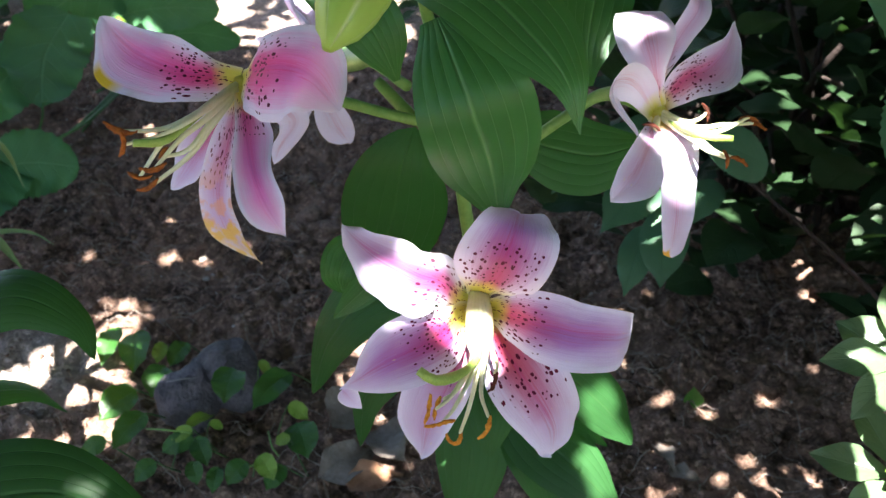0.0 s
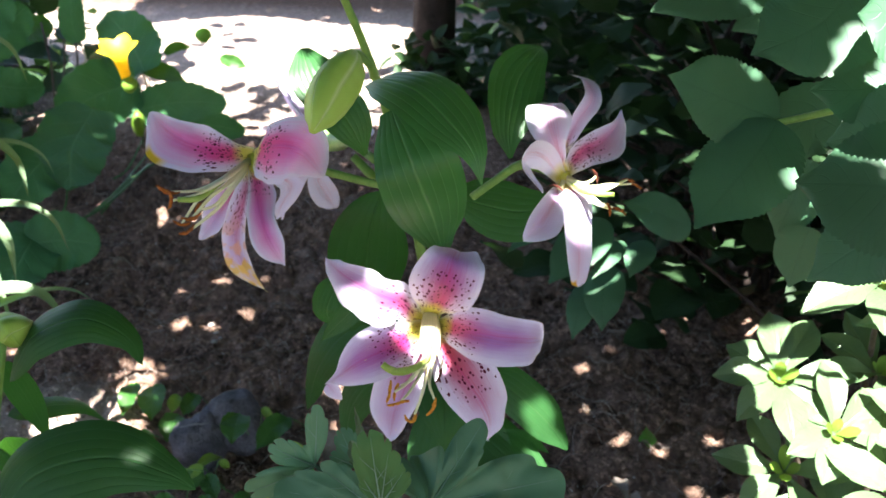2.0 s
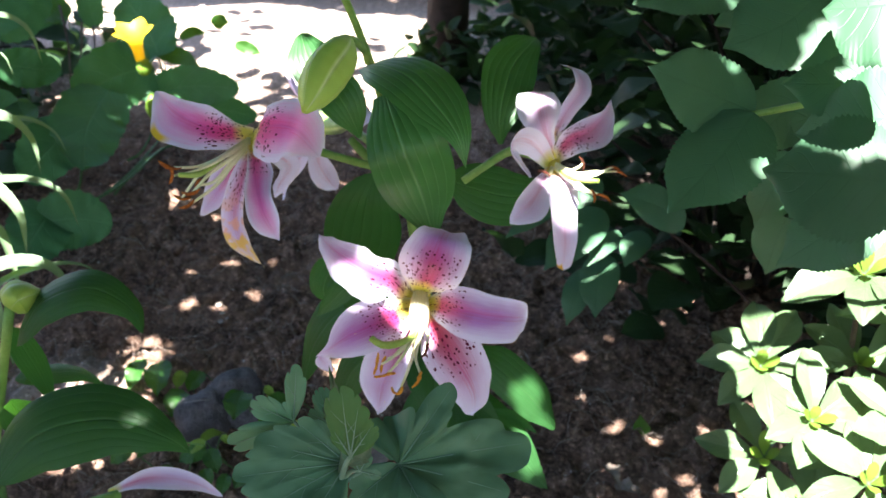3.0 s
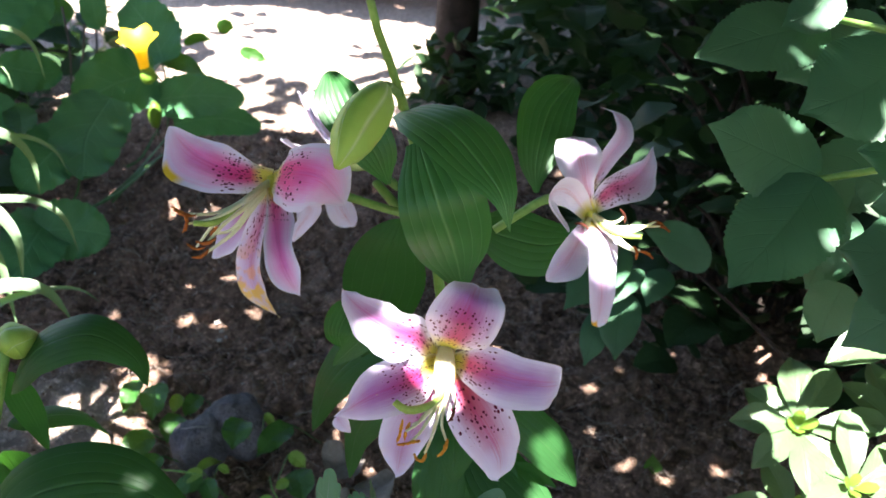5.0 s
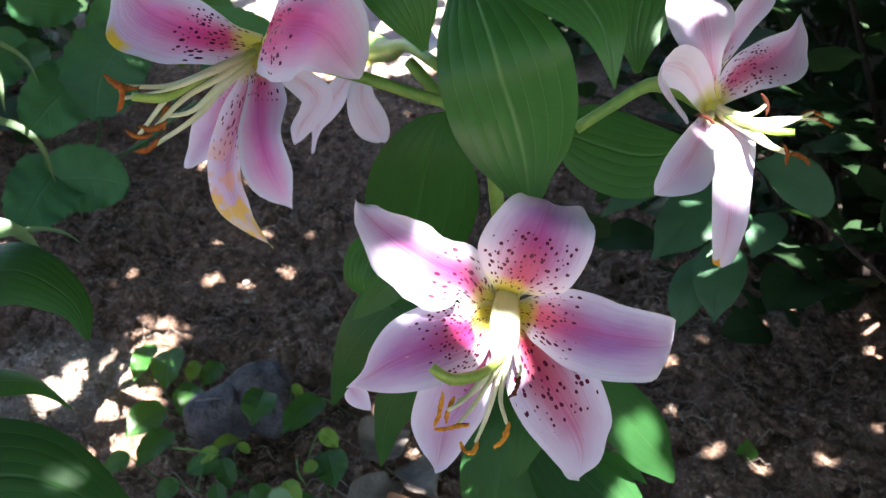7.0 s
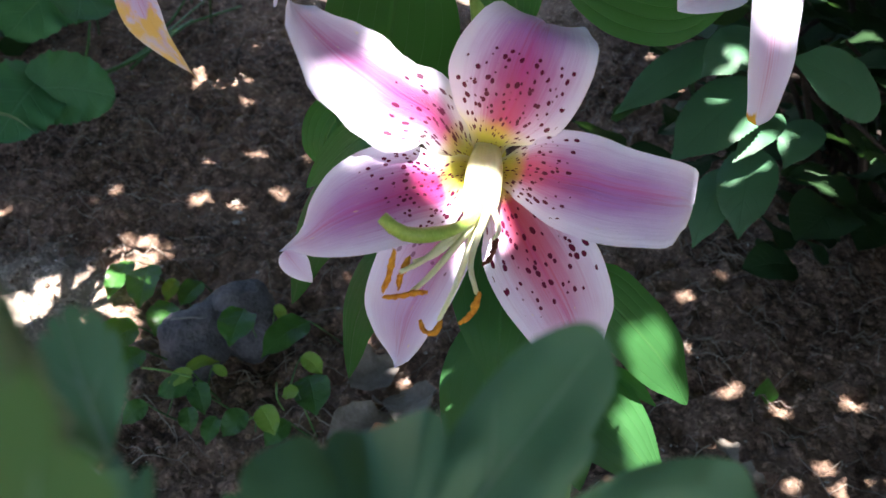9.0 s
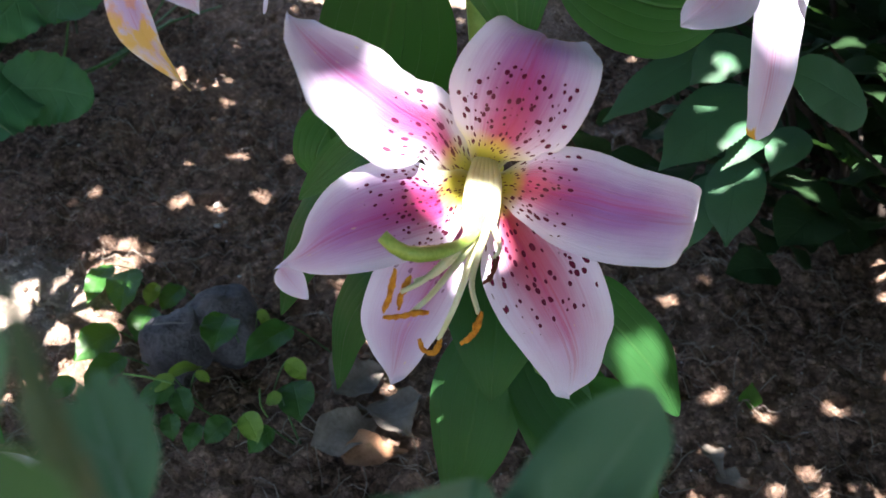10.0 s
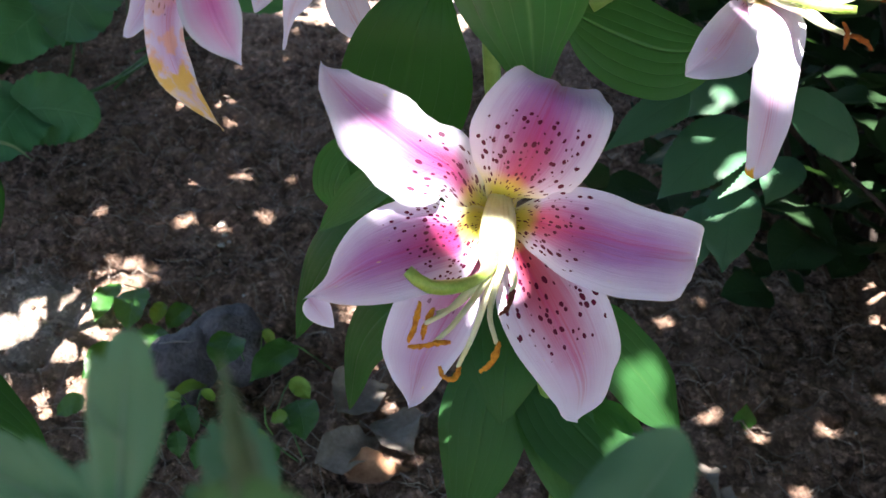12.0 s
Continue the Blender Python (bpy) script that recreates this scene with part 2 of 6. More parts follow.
PETAL = petal_material("pink lily petal", 1.05, 1.0, 0.0, (0.40, 0.105, 0.47), 1.15, (0.42, 0.008, 0.085), 0, 1.22, 0.17)
PETAL_STAINED = petal_material("pollen stained petal", 0.6, 0.9, 0.7, grain=1.05)
PETAL_DEEP = petal_material("deep pink lily petal", 1.05, 1.0, 0.0, (0.80, 0.15, 0.54), 1.05, (0.74, 0.02, 0.19), 0, 1.1, 0.12)
PETAL_STRIPED = petal_material("white-edged petal with a magenta stripe", 0.95, 1.0, 0.0, (0.80, 0.11, 0.54), 0.55, (0.74, 0.03, 0.28), 0, 1.1)
PETAL_PALE = petal_material("pale lily petal", 0.74, 0.4)
PETAL_TURNED = petal_material("turned lily petal", 0.90, 1.0, 0.0, (0.60, 0.22, 0.50), 1.1, (0.56, 0.04, 0.14), 0, 1.1)
PETAL_PLAIN = petal_material("unspotted lily petal", 0.60, 1.0, 0.0, (0.64, 0.28, 0.58), 0.42, (0.60, 0.10, 0.22), 0, 1.0)
PETAL_TIPPED = petal_material("pale lily petal with a pollen-dusted tip", 0.55, 0.0, 0.0, (0.60, 0.27, 0.56), 0.42, (0.56, 0.10, 0.22), tip_mark=1.0)
PETAL_MARKED = petal_material("deep pink petal with a pollen mark", 1.05, 1.0, 0.0, (0.80, 0.15, 0.54), 1.05, (0.74, 0.02, 0.19), -1, 1.1, 0.12)
PETAL_OUTSIDE = petal_material("petal outside", 0.5, 0.0)
PETAL_BACK = petal_material("white petal back", 0.06, 0.0)
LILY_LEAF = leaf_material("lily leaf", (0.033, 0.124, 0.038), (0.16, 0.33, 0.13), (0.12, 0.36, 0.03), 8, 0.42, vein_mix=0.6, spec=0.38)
# darker, duller copy of the lily leaf; the shade is in its colour
LILY_SHADED = leaf_material("shaded lily leaf", (0.024, 0.082, 0.026), (0.06, 0.145, 0.048), (0.10, 0.34, 0.03), 8, 0.42, vein_mix=0.35, spec=0.2)
STRAP = leaf_material("arching narrow leaf", (0.14, 0.22, 0.125), (0.21, 0.31, 0.18), (0.26, 0.40, 0.10), 5, 0.4, amount=0.3)
ROUND = leaf_material("broad soft leaf", (0.050, 0.165, 0.070), (0.10, 0.24, 0.12), (0.10, 0.30, 0.04), 0, 0.6, 6.0, wear=0.35, depth=0.002)
SERRATE = leaf_material("veined shrub leaf", (0.050, 0.128, 0.072), (0.034, 0.092, 0.054), (0.10, 0.25, 0.08), 0, 0.45, 8.0, depth=0.0004, vein_mix=0.3, spec=0.4)
LOBED = leaf_material("grey-green lobed leaf", (0.095, 0.215, 0.138), (0.09, 0.17, 0.11), (0.08, 0.20, 0.05), 0, 0.55, 0.0, wear=0.45, vein_mix=0.0, depth=0.0005, spec=0.35)
VEIN = plain_material("pale leaf vein", (0.125, 0.240, 0.170), (0.17, 0.29, 0.21), 90, 0.6, 0.1, 0.0005)
FRESH = leaf_material("fresh green lobed leaf", (0.056, 0.150, 0.052), (0.12, 0.21, 0.09), (0.10, 0.24, 0.04), 0, 0.6, 0.0, amount=0.14, wear=0.35, vein_mix=0.0, depth=0.0003, spec=0.25)
WOOLLY = plain_material("woolly grey-green shoot", (0.075, 0.125, 0.075), (0.15, 0.21, 0.14), 200, 0.85, 0.5, 0.0006, (0.15, 0.24, 0.08), 0.12)
ROSETTE = leaf_material("pale rosette leaf", (0.092, 0.158, 0.078), (0.125, 0.195, 0.105), (0.22, 0.30, 0.12), 0, 0.32, 9.0, amount=0.2, vein_mix=0.3)
YOUNG = leaf_material("yellow-green young leaf", (0.14, 0.25, 0.035), (0.20, 0.32, 0.07), (0.32, 0.46, 0.06), 0, 0.45, 7.0, amount=0.3)
CREEPER = leaf_material("creeper leaf", (0.022, 0.082, 0.014), (0.05, 0.145, 0.03), (0.18, 0.44, 0.03), 0, 0.45, 5.0)
# shrub leaf colour lowered so that part of the deep shade is in it
SHADE = leaf_material("shade-darkened shrub leaf", (0.020, 0.044, 0.019), (0.030, 0.062, 0.028), (0.06, 0.15, 0.03), 0, 0.5, 8.0, wear=0.35, amount=0.14, spec=0.16)
STEM = plain_material("green stem", (0.13, 0.27, 0.05), (0.22, 0.38, 0.09), 60, 0.45, 0.2)
STEM_DARK = plain_material("dark green stem", (0.045, 0.11, 0.03), (0.09, 0.19, 0.05), 60, 0.5, 0.2)
TWIG = plain_material("brown twig", (0.05, 0.035, 0.026), (0.13, 0.095, 0.07), 50, 0.8, 0.6)
BARK = plain_material("dark bark", (0.014, 0.010, 0.008), (0.050, 0.034, 0.029), 30, 0.9, 1.0, 0.008)
BUD = leaf_material("lily bud", (0.41, 0.62, 0.12), (0.66, 0.76, 0.42), (0.42, 0.58, 0.14), 6, 0.40, amount=0.25, vein_mix=0.8)
PETAL_FEW = petal_material("pink lily petal with few spots", 1.05, 1.0, 0.0, (0.40, 0.13, 0.49), 0.85, (0.50, 0.03, 0.10), 0, 1.15, 0.12)
PETAL_RED = petal_material("lily petal with a crimson midrib", 0.95, 1.0, 0.0, (0.50, 0.25, 0.50), 1.3, (0.50, 0.012, 0.045), 0, 1.05, 0.13)
PETAL_PALEST = petal_material("white-edged lily petal", 0.95, 0.9, 0.0, (0.36, 0.10, 0.36), 0.85, (0.42, 0.03, 0.14), 0, 1.05, 0.13)
PETAL_LOWER = petal_material("pale lilac lily petal", 0.85, 0.6, 0.0, (0.46, 0.21, 0.50), 0.9, (0.46, 0.06, 0.14), 0, 1.05, 0.13)
FILAMENT = plain_material("pale filament", (0.74, 0.74, 0.42), (0.85, 0.85, 0.66), 90, 0.4, 0.1, 0.001, (0.8, 0.85, 0.5), 0.25)
ANTHER = plain_material("rust orange pollen", (0.44, 0.12, 0.010), (0.88, 0.42, 0.04), 420, 0.9, 0.8, 0.002)
ANTHER_DARK = plain_material("brown anther", (0.045, 0.010, 0.006), (0.14, 0.035, 0.02), 300, 0.8, 0.6, 0.001)
STYLE = plain_material("green style", (0.20, 0.33, 0.05), (0.36, 0.49, 0.11), 120, 0.35, 0.2, 0.001)
THROAT = plain_material("yellow-green throat", (0.62, 0.58, 0.06), (0.80, 0.74, 0.22), 120, 0.45, 0.2, 0.001, (0.8, 0.75, 0.1), 0.2)
ANTHER_RUST = plain_material("rust brown pollen", (0.15, 0.035, 0.008), (0.46, 0.15, 0.02), 420, 0.9, 0.8, 0.002)
YELLOW = plain_material("yellow petal", (0.72, 0.44, 0.012), (0.80, 0.56, 0.03), 60, 0.5, 0.3, 0.001, (0.9, 0.7, 0.05), 0.3)
ROCK = plain_material("dark grey stone", (0.030, 0.027, 0.033), (0.135, 0.122, 0.135), 34, 0.8, 1.0, 0.008)
CRACK = plain_material("pale stone vein", (0.12, 0.11, 0.11), (0.20, 0.185, 0.18), 60, 0.8)
DRY = plain_material("dry leaf litter", (0.11, 0.09, 0.075), (0.24, 0.205, 0.18), 40, 0.85, 0.6, 0.003, (0.4, 0.3, 0.2), 0.1)
RUSSET = plain_material("russet litter", (0.16, 0.075, 0.04), (0.32, 0.17, 0.10), 50, 0.85, 0.6, 0.003)
STRAW = plain_material("straw fibres", (0.12, 0.095, 0.08), (0.40, 0.33, 0.28), 20, 0.8)
CLOD = plain_material("soil crumbs", (0.058, 0.035, 0.026), (0.30, 0.195, 0.150), 160, 0.92, 0.8, 0.004)
PEBBLE = plain_material("pale grit", (0.22, 0.19, 0.17), (0.58, 0.54, 0.50), 90, 0.8)
SOIL = soil_material()


# ---- geometry helpers ----
BASES = {}


def thing(name, at, label, category, group="", kind=""):
    ob = new(name)
    ob.location = at
    BASES[ob.name] = Matrix.Translation(at)
    ob.empty_display_size = 0.02
    return tagged(ob, label, category, group, kind)


def part(name, bm, material, parent=None, label=""):
    me = bpy.data.meshes.new(name)
    bm.to_mesh(me)
    bm.free()
    for p in me.polygons:
        p.use_smooth = True
    return piece(name, me, material, parent, label)


def piece(name, me, material, parent=None, label="", m=None):
    if material and not me.materials:
        me.materials.append(material)
    ob = new(name, me)
    if parent is not None:
        ob.parent = parent
        ob.matrix_parent_inverse = BASES.get(parent.name, Matrix()).inverted()
    if m is not None:
        ob.matrix_basis = m
    if label:
        ob["label"] = label
    return ob


def spline(pts, n):
    """n + 1 places on a smooth curve through the points, evenly along it."""
    p = [Vector(q) for q in pts]
    p = [p[0] * 2 - p[1], *p, p[-1] * 2 - p[-2]]
    dense = []
    for k in range(1, len(p) - 2):
        a, b, c, d = p[k - 1 : k + 3]
        for j in range(24):
            t = j / 24
            dense.append(0.5 * (2 * b + (c - a) * t + (2 * a - 5 * b + 4 * c - d) * t * t + (3 * b - a - 3 * c + d) * t**3))
    dense.append(p[-2])
    run = [0.0]
    for a, b in zip(dense, dense[1:]):
        run.append(run[-1] + (b - a).length)
    out, k = [], 0
    for i in range(n + 1):
        want = run[-1] * i / n
        while k < len(run) - 2 and run[k + 1] < want:
            k += 1
        t = (want - run[k]) / max(run[k + 1] - run[k], 1e-9)
        out.append(dense[k].lerp(dense[k + 1], min(t, 1)))
    return out


def smooth(a, b, x):
    t = min(max((x - a) / (b - a), 0), 1)
    return t * t * (3 - 2 * t)


SHAPES = {
    "petal": lambda s: (0.26 + 0.74 * smooth(0.0, 0.52, s)) * (1 - smooth(0.55, 1.12, s) * 0.62) * math.sqrt(max(1 - max((s - 0.80) / 0.20, 0) ** 2, 0)),
    "sepal": lambda s: (0.30 + 0.70 * smooth(0.0, 0.45, s)) * (1 - smooth(0.5, 1.05, s) * 0.80) * math.sqrt(max(1 - max((s - 0.86) / 0.14, 0) ** 2, 0)),
    "blunt": lambda s: (0.30 + 0.70 * smooth(0.0, 0.50, s)) * (1 - smooth(0.75, 1.3, s) * 0.5) * math.sqrt(max(1 - max((s - 0.90) / 0.10, 0) ** 2, 0)),
    "leaf": lambda s: math.sin(math.pi * s**0.85) ** 0.8 * (1 - 0.25 * s) * 1.1 if 0 < s < 1 else 0.0,
    "strap": lambda s: (0.45 + 0.55 * smooth(0, 0.3, s)) * (1 - s**2.2),
    "ovate": lambda s: (smooth(0, 0.32, s) ** 0.6) * (1 - smooth(0.25, 1.0, s) ** 1.15) ** 0.75 * 1.15,
    "cut": lambda s: (0.34 + 0.66 * smooth(0.05, 0.62, s)) * (1 - 0.66 * smooth(0.60, 1.04, s)) * math.sqrt(max(1 - max((s - 0.86) / 0.14, 0) ** 2, 0)),
    "broad": lambda s: math.sqrt(max(1 - ((0.40 - s) / 0.40) ** 2, 0)) if s < 0.40 else max(1 - ((s - 0.40) / 0.60) ** 2.0, 0) ** 0.9,
    "pointed": lambda s: (math.sqrt(max(1 - ((0.40 - s) / 0.40) ** 2, 0)) if s < 0.40 else max(1 - ((s - 0.40) / 0.60) ** 1.9, 0) ** 0.85 * (1 - 0.45 * smooth(0.72, 0.96, s))),
    "round": lambda s: math.sqrt(max(1 - ((s - 0.46) / 0.54) ** 2, 0)) * (1 - 0.15 * s) if s > 0.02 else 0.45,
    "rosette": lambda s: (0.10 + 0.90 * smooth(0.0, 0.58, s)) * (1 - smooth(0.58, 1.02, s)) ** 0.62,
    "paddle": lambda s: (0.12 + 0.88 * smooth(0.05, 0.62, s)) * math.sqrt(max(1 - max((s - 0.62) / 0.38, 0) ** 2.2, 0)),
}


def ease(values, s):
    x = min(max(s, 0.0), 1.0) * (len(values) - 1)
    k = min(int(x), len(values) - 2)
    t = x - k
    p = [values[max(k - 1, 0)], values[k], values[k + 1], values[min(k + 2, len(values) - 1)]]
    return 0.5 * (2 * p[1] + (p[2] - p[0]) * t + (2 * p[0] - 5 * p[1] + 4 * p[2] - p[3]) * t * t + (3 * p[1] - p[0] - 3 * p[2] + p[3]) * t**3)


def blade(bm, pts, width, face, shape="petal", cup=0.15, fold=0.0, ruffle=0.0, nu=20, nv=8, twist=0.0, teeth=0, tooth=0.0, seed=0.0, groove=0.0, scallop=0.0, pleat=0.0, veins=8):
    """A petal or leaf: a sheet along a curve, its width at the widest given, its upper side towards face at the middle."""
    c = spline(pts, nu)
    tang = [(c[min(i + 1, nu)] - c[max(i - 1, 0)]).normalized() for i in range(nu + 1)]
    norm = [None] * (nu + 1)
    m = nu // 2
    f = Vector(face)
    norm[m] = (f - tang[m] * f.dot(tang[m])).normalized()
    for order in (range(m + 1, nu + 1), range(m - 1, -1, -1)):
        last = m
        for i in order:
            q = tang[last].rotation_difference(tang[i])
            norm[i] = q @ norm[last]
            last = i
    uvl = bm.loops.layers.uv.get("UVMap") or bm.loops.layers.uv.new("UVMap")
    q = [Vector(p) for p in pts]
    legs = [0.0]
    for a, b in zip(q, q[1:]):
        legs.append(legs[-1] + (b - a).length)
    legs = [x / legs[-1] for x in legs]

    def step_of(s):
        k = 0
        while k < len(legs) - 2 and legs[k + 1] < s:
            k += 1
        return (k + (s - legs[k]) / (legs[k + 1] - legs[k])) / (len(legs) - 1)

    if isinstance(shape, str):
        prof = SHAPES[shape]
        halves = lambda s, v: width / 2 * max(prof(s), 0.0)
    else:
        # half widths in millimetres at the curve's points: (side v < 0, side v > 0)
        halves = lambda s, v: 0.001 * max(ease(shape[0 if v < 0 else 1], step_of(s)), 0.0) * math.sqrt(max(1 - max((s - 0.93) / 0.07, 0) ** 2, 0.02))
    grid = []
    for i in range(nu + 1):
        s = i / nu
        t = tang[i]
        n = Matrix.Rotation(radians(twist) * (s - 0.5), 3, t) @ norm[i]
        side = t.cross(n).normalized()
        row = []
        for j in range(nv + 1):
            v = 2 * j / nv - 1
            w = halves(s, v)
            ww = w
            if teeth:
                saw = 1 - (s * teeth) % 1.0
                saw = saw * smooth(1.0, 0.86, saw) if teeth < 10 else saw
                ww = w * (1 - tooth * abs(v) ** 2 * saw)
            if scallop:
                ww *= 1 + scallop * abs(v) ** 3 * (math.sin(s * 23 + seed * 5 + (1.7 if v > 0 else 0)) + 0.5 * math.sin(s * 51 + seed + v * 2))
            lift = cup * w * (v * v - 0.25) + fold * w * (abs(v) - 0.5) - groove * w * math.exp(-((v / 0.13) ** 2))
            if pleat:
                off = (v * veins / 2 + 0.5) % 1.0 - 0.5
                lift -= pleat * w * math.exp(-((off / 0.16) ** 2)) * (0.4 + 0.6 * smooth(1.0, 0.7, abs(v)))
            lift += ruffle * width * abs(v) ** 2 * (math.sin(s * 13 + seed * 7 + (2.1 if v > 0 else 0)) + 0.5 * math.sin(s * 29 + seed * 3 + v))
            lift += ruffle * 0.35 * width * noise.noise(Vector((s * 4, v * 2, seed * 5)))
            row.append(bm.verts.new(c[i] + side * (v * ww) + n * lift))
        grid.append(row)
    for i in range(nu):
        for j in range(nv):
            fc = bm.faces.new((grid[i][j], grid[i][j + 1], grid[i + 1][j + 1], grid[i + 1][j]))
            for lp, (a, b) in zip(fc.loops, ((i, j), (i, j + 1), (i + 1, j + 1), (i + 1, j))):
                lp[uvl].uv = (a / nu if isinstance(shape, str) else step_of(a / nu), b / nv)
    return bm


def tube(bm, pts, radii, n=10, sides=8, ridge=0.0):
    """A round stem along a curve; radii at even steps along it."""
    c = spline(pts, n)
    uvl = bm.loops.layers.uv.get("UVMap") or bm.loops.layers.uv.new("UVMap")
    t0 = (c[1] - c[0]).normalized()
    nrm = t0.orthogonal().normalized()
    rings, last = [], t0
    for i, q in enumerate(c):
        t = (c[min(i + 1, n)] - c[max(i - 1, 0)]).normalized()
        nrm = last.rotation_difference(t) @ nrm
        last = t
        b = t.cross(nrm)
        x = i / n * (len(radii) - 1)
        k = min(int(x), len(radii) - 2)
        r = radii[k] + (radii[k + 1] - radii[k]) * (x - k)
        rings.append([bm.verts.new(q + r * (1 + ridge * math.cos(3 * a + 0.6) - ridge * 0.5 * math.exp(-((((a + 0.2) % (math.pi / 3)) - 0.52) / 0.12) ** 2)) * (math.cos(a) * nrm + math.sin(a) * b)) for a in (2 * math.pi * j / sides for j in range(sides))])
    for i in range(n):
        for j in range(sides):
            fc = bm.faces.new((rings[i][j], rings[i][(j + 1) % sides], rings[i + 1][(j + 1) % sides], rings[i + 1][j]))
            for lp, (a, b) in zip(fc.loops, ((i, j), (i, j + 1), (i + 1, j + 1), (i + 1, j))):
                lp[uvl].uv = (a / n, b / sides)
    bm.faces.new(rings[0][::-1])
    bm.faces.new(rings[-1])
    return bm


def lump(bm, at, size, sub=2, rough=0.2, freq=1.5, seed=0.0):
    """A rough stone or clod."""
    made = bmesh.ops.create_icosphere(bm, subdivisions=sub, radius=1.0)["verts"]
    for v in made:
        d = v.co.normalized()
        k = 1 + rough * noise.noise(d * freq + Vector((seed, seed * 1.7, -seed))) + rough * 0.4 * noise.noise(d * freq * 3.1 + Vector((seed, 0, 0)))
        v.co = Vector(at) + Vector((d.x * size[0], d.y * size[1], d.z * size[2])) * k
    return bm


EYE_SIDE = Vector((0.10, -0.10, 0.86))


def toward(p, q=EYE_SIDE):
    return (Vector(q) - Vector(p)).normalized()


def leaf(parent, pts, width, material, face=None, name="leaf", label="", **k):
    k.setdefault("shape", "leaf")
    if material in (LILY_LEAF, LILY_SHADED):
        # long parallel veins pressed into the blade
        k.update(pleat=0.022 if material == LILY_LEAF else 0.010, veins=8, nv=40)
        k.setdefault("ruffle", 0.012)
    f = Vector(face) if face else toward(pts[len(pts) // 2])
    return part(name, blade(bmesh.new(), pts, width, f, **k), material, parent, label)


def stem(parent, pts, radii, material=None, name="stem", label="", **k):
    return part(name, tube(bmesh.new(), pts, radii, **k), material or STEM, parent, label)


def anther(parent, at, along, size, material, bend=0.6):
    """A pollen sack balanced on its filament."""
    at, along = Vector(at), Vector(along).normalized()
    side = along.cross(Vector((0.3, -0.9, 0.4))).normalized()
    pts = [at + along * size * k + side * size * bend * (k * k) for k in (-0.5, -0.2, 0.15, 0.5)]
    bm = tube(bmesh.new(), pts, [size * 0.04, size * 0.085, size * 0.10, size * 0.085, size * 0.04], 12, 8)
    for v in bm.verts:
        v.co += Vector((noise.noise(v.co * 900), noise.noise(v.co * 900 + Vector((5, 0, 0))), noise.noise(v.co * 900 + Vector((0, 5, 0))))) * size * 0.06
    return part("anther", bm, material, parent, "dark brown shrivelled anther" if material == ANTHER_DARK else "rust-orange pollen-covered anther")


# ---- ground ----
def ground():
    def steps(lo, hi, step, far):
        inner = [lo + step * k for k in range(int((hi - lo) / step) + 1)]
        out, d, a, b = [], step, inner[0], inner[-1]
        left, right = [], []
        while b < far:
            d *= 1.45
            a, b = a - d, b + d
            left.append(a), right.append(b)
        return left[::-1] + inner + right

    xs, ys = steps(-1.3, 1.1, 0.0066, 80), steps(0.55, 2.6, 0.0070, 80)
    verts = []
    for y in ys:
        for x in xs:
            near = math.exp(-(max(abs(x) - 1.3, 0) + max(abs(y - 1.6) - 1.1, 0)) * 1.5)
            p = Vector((x, y, 0))
            h = 0.020 * noise.noise(p * 3.1) + near * (0.014 * noise.noise(p * 11) + 0.014 * noise.noise(p * 29) + 0.013 * noise.noise(p * 63) + 0.006 * noise.noise(p * 118))
            bed = 1 - smooth(1.9, 2.5, y)
            verts.append((x, y, h * (0.4 + 0.6 * bed)))
    w = len(xs)
    faces = [(r * w + c, r * w + c + 1, (r + 1) * w + c + 1, (r + 1) * w + c) for r in range(len(ys) - 1) for c in range(w - 1)]
    me = bpy.data.meshes.new("ground")
    me.from_pydata(verts, [], faces)
    for p in me.polygons:
        p.use_smooth = True
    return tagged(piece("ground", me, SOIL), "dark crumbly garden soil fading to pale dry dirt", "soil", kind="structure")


ground()


def height(x, y):
    p = Vector((x, y, 0))
    bed = 1 - smooth(1.9, 2.5, y)
    return (0.020 * noise.noise(p * 3.1) + 0.014 * noise.noise(p * 11) + 0.014 * noise.noise(p * 29) + 0.013 * noise.noise(p * 63) + 0.006 * noise.noise(p * 118)) * (0.4 + 0.6 * bed)


def scatter(name, material, count, label, category, maker, seed, region=(-1.2, 1.2, 0.55, 2.5)):
    rng = random.Random(seed)
    verts, faces = [], []
    for k in range(count):
        x, y = rng.uniform(region[0], region[1]), rng.uniform(region[2], region[3])
        maker(verts, faces, rng, x, y, height(x, y))
    me = bpy.data.meshes.new(name)
    me.from_pydata(verts, [], faces)
    for p in me.polygons:
        p.use_smooth = True
    return tagged(piece(name, me, material), label, category, kind="stuff")


ICO = bmesh.new()
bmesh.ops.create_icosphere(ICO, subdivisions=1, radius=1.0)
ICO_V = [v.co.copy() for v in ICO.verts]
ICO_F = [tuple(v.index for v in f.verts) for f in ICO.faces]
ICO.free()


def clod(lo, hi, sink=0.3):
    def make(verts, faces, rng, x, y, z):
        r = lo + (hi - lo) * rng.random() ** 4
        turn = Euler((rng.uniform(0, 6), rng.uniform(0, 6), rng.uniform(0, 6))).to_matrix()
        sx, sy, sz = rng.uniform(0.7, 1.3), rng.uniform(0.7, 1.3), rng.uniform(0.5, 0.9)
        n = len(verts)
        for c in ICO_V:
            q = turn @ (c * rng.uniform(0.75, 1.2))
            verts.append((x + q.x * r * sx, y + q.y * r * sy, z + r * sink + q.z * r * sz))
        faces.extend(tuple(n + i for i in f) for f in ICO_F)

    return make


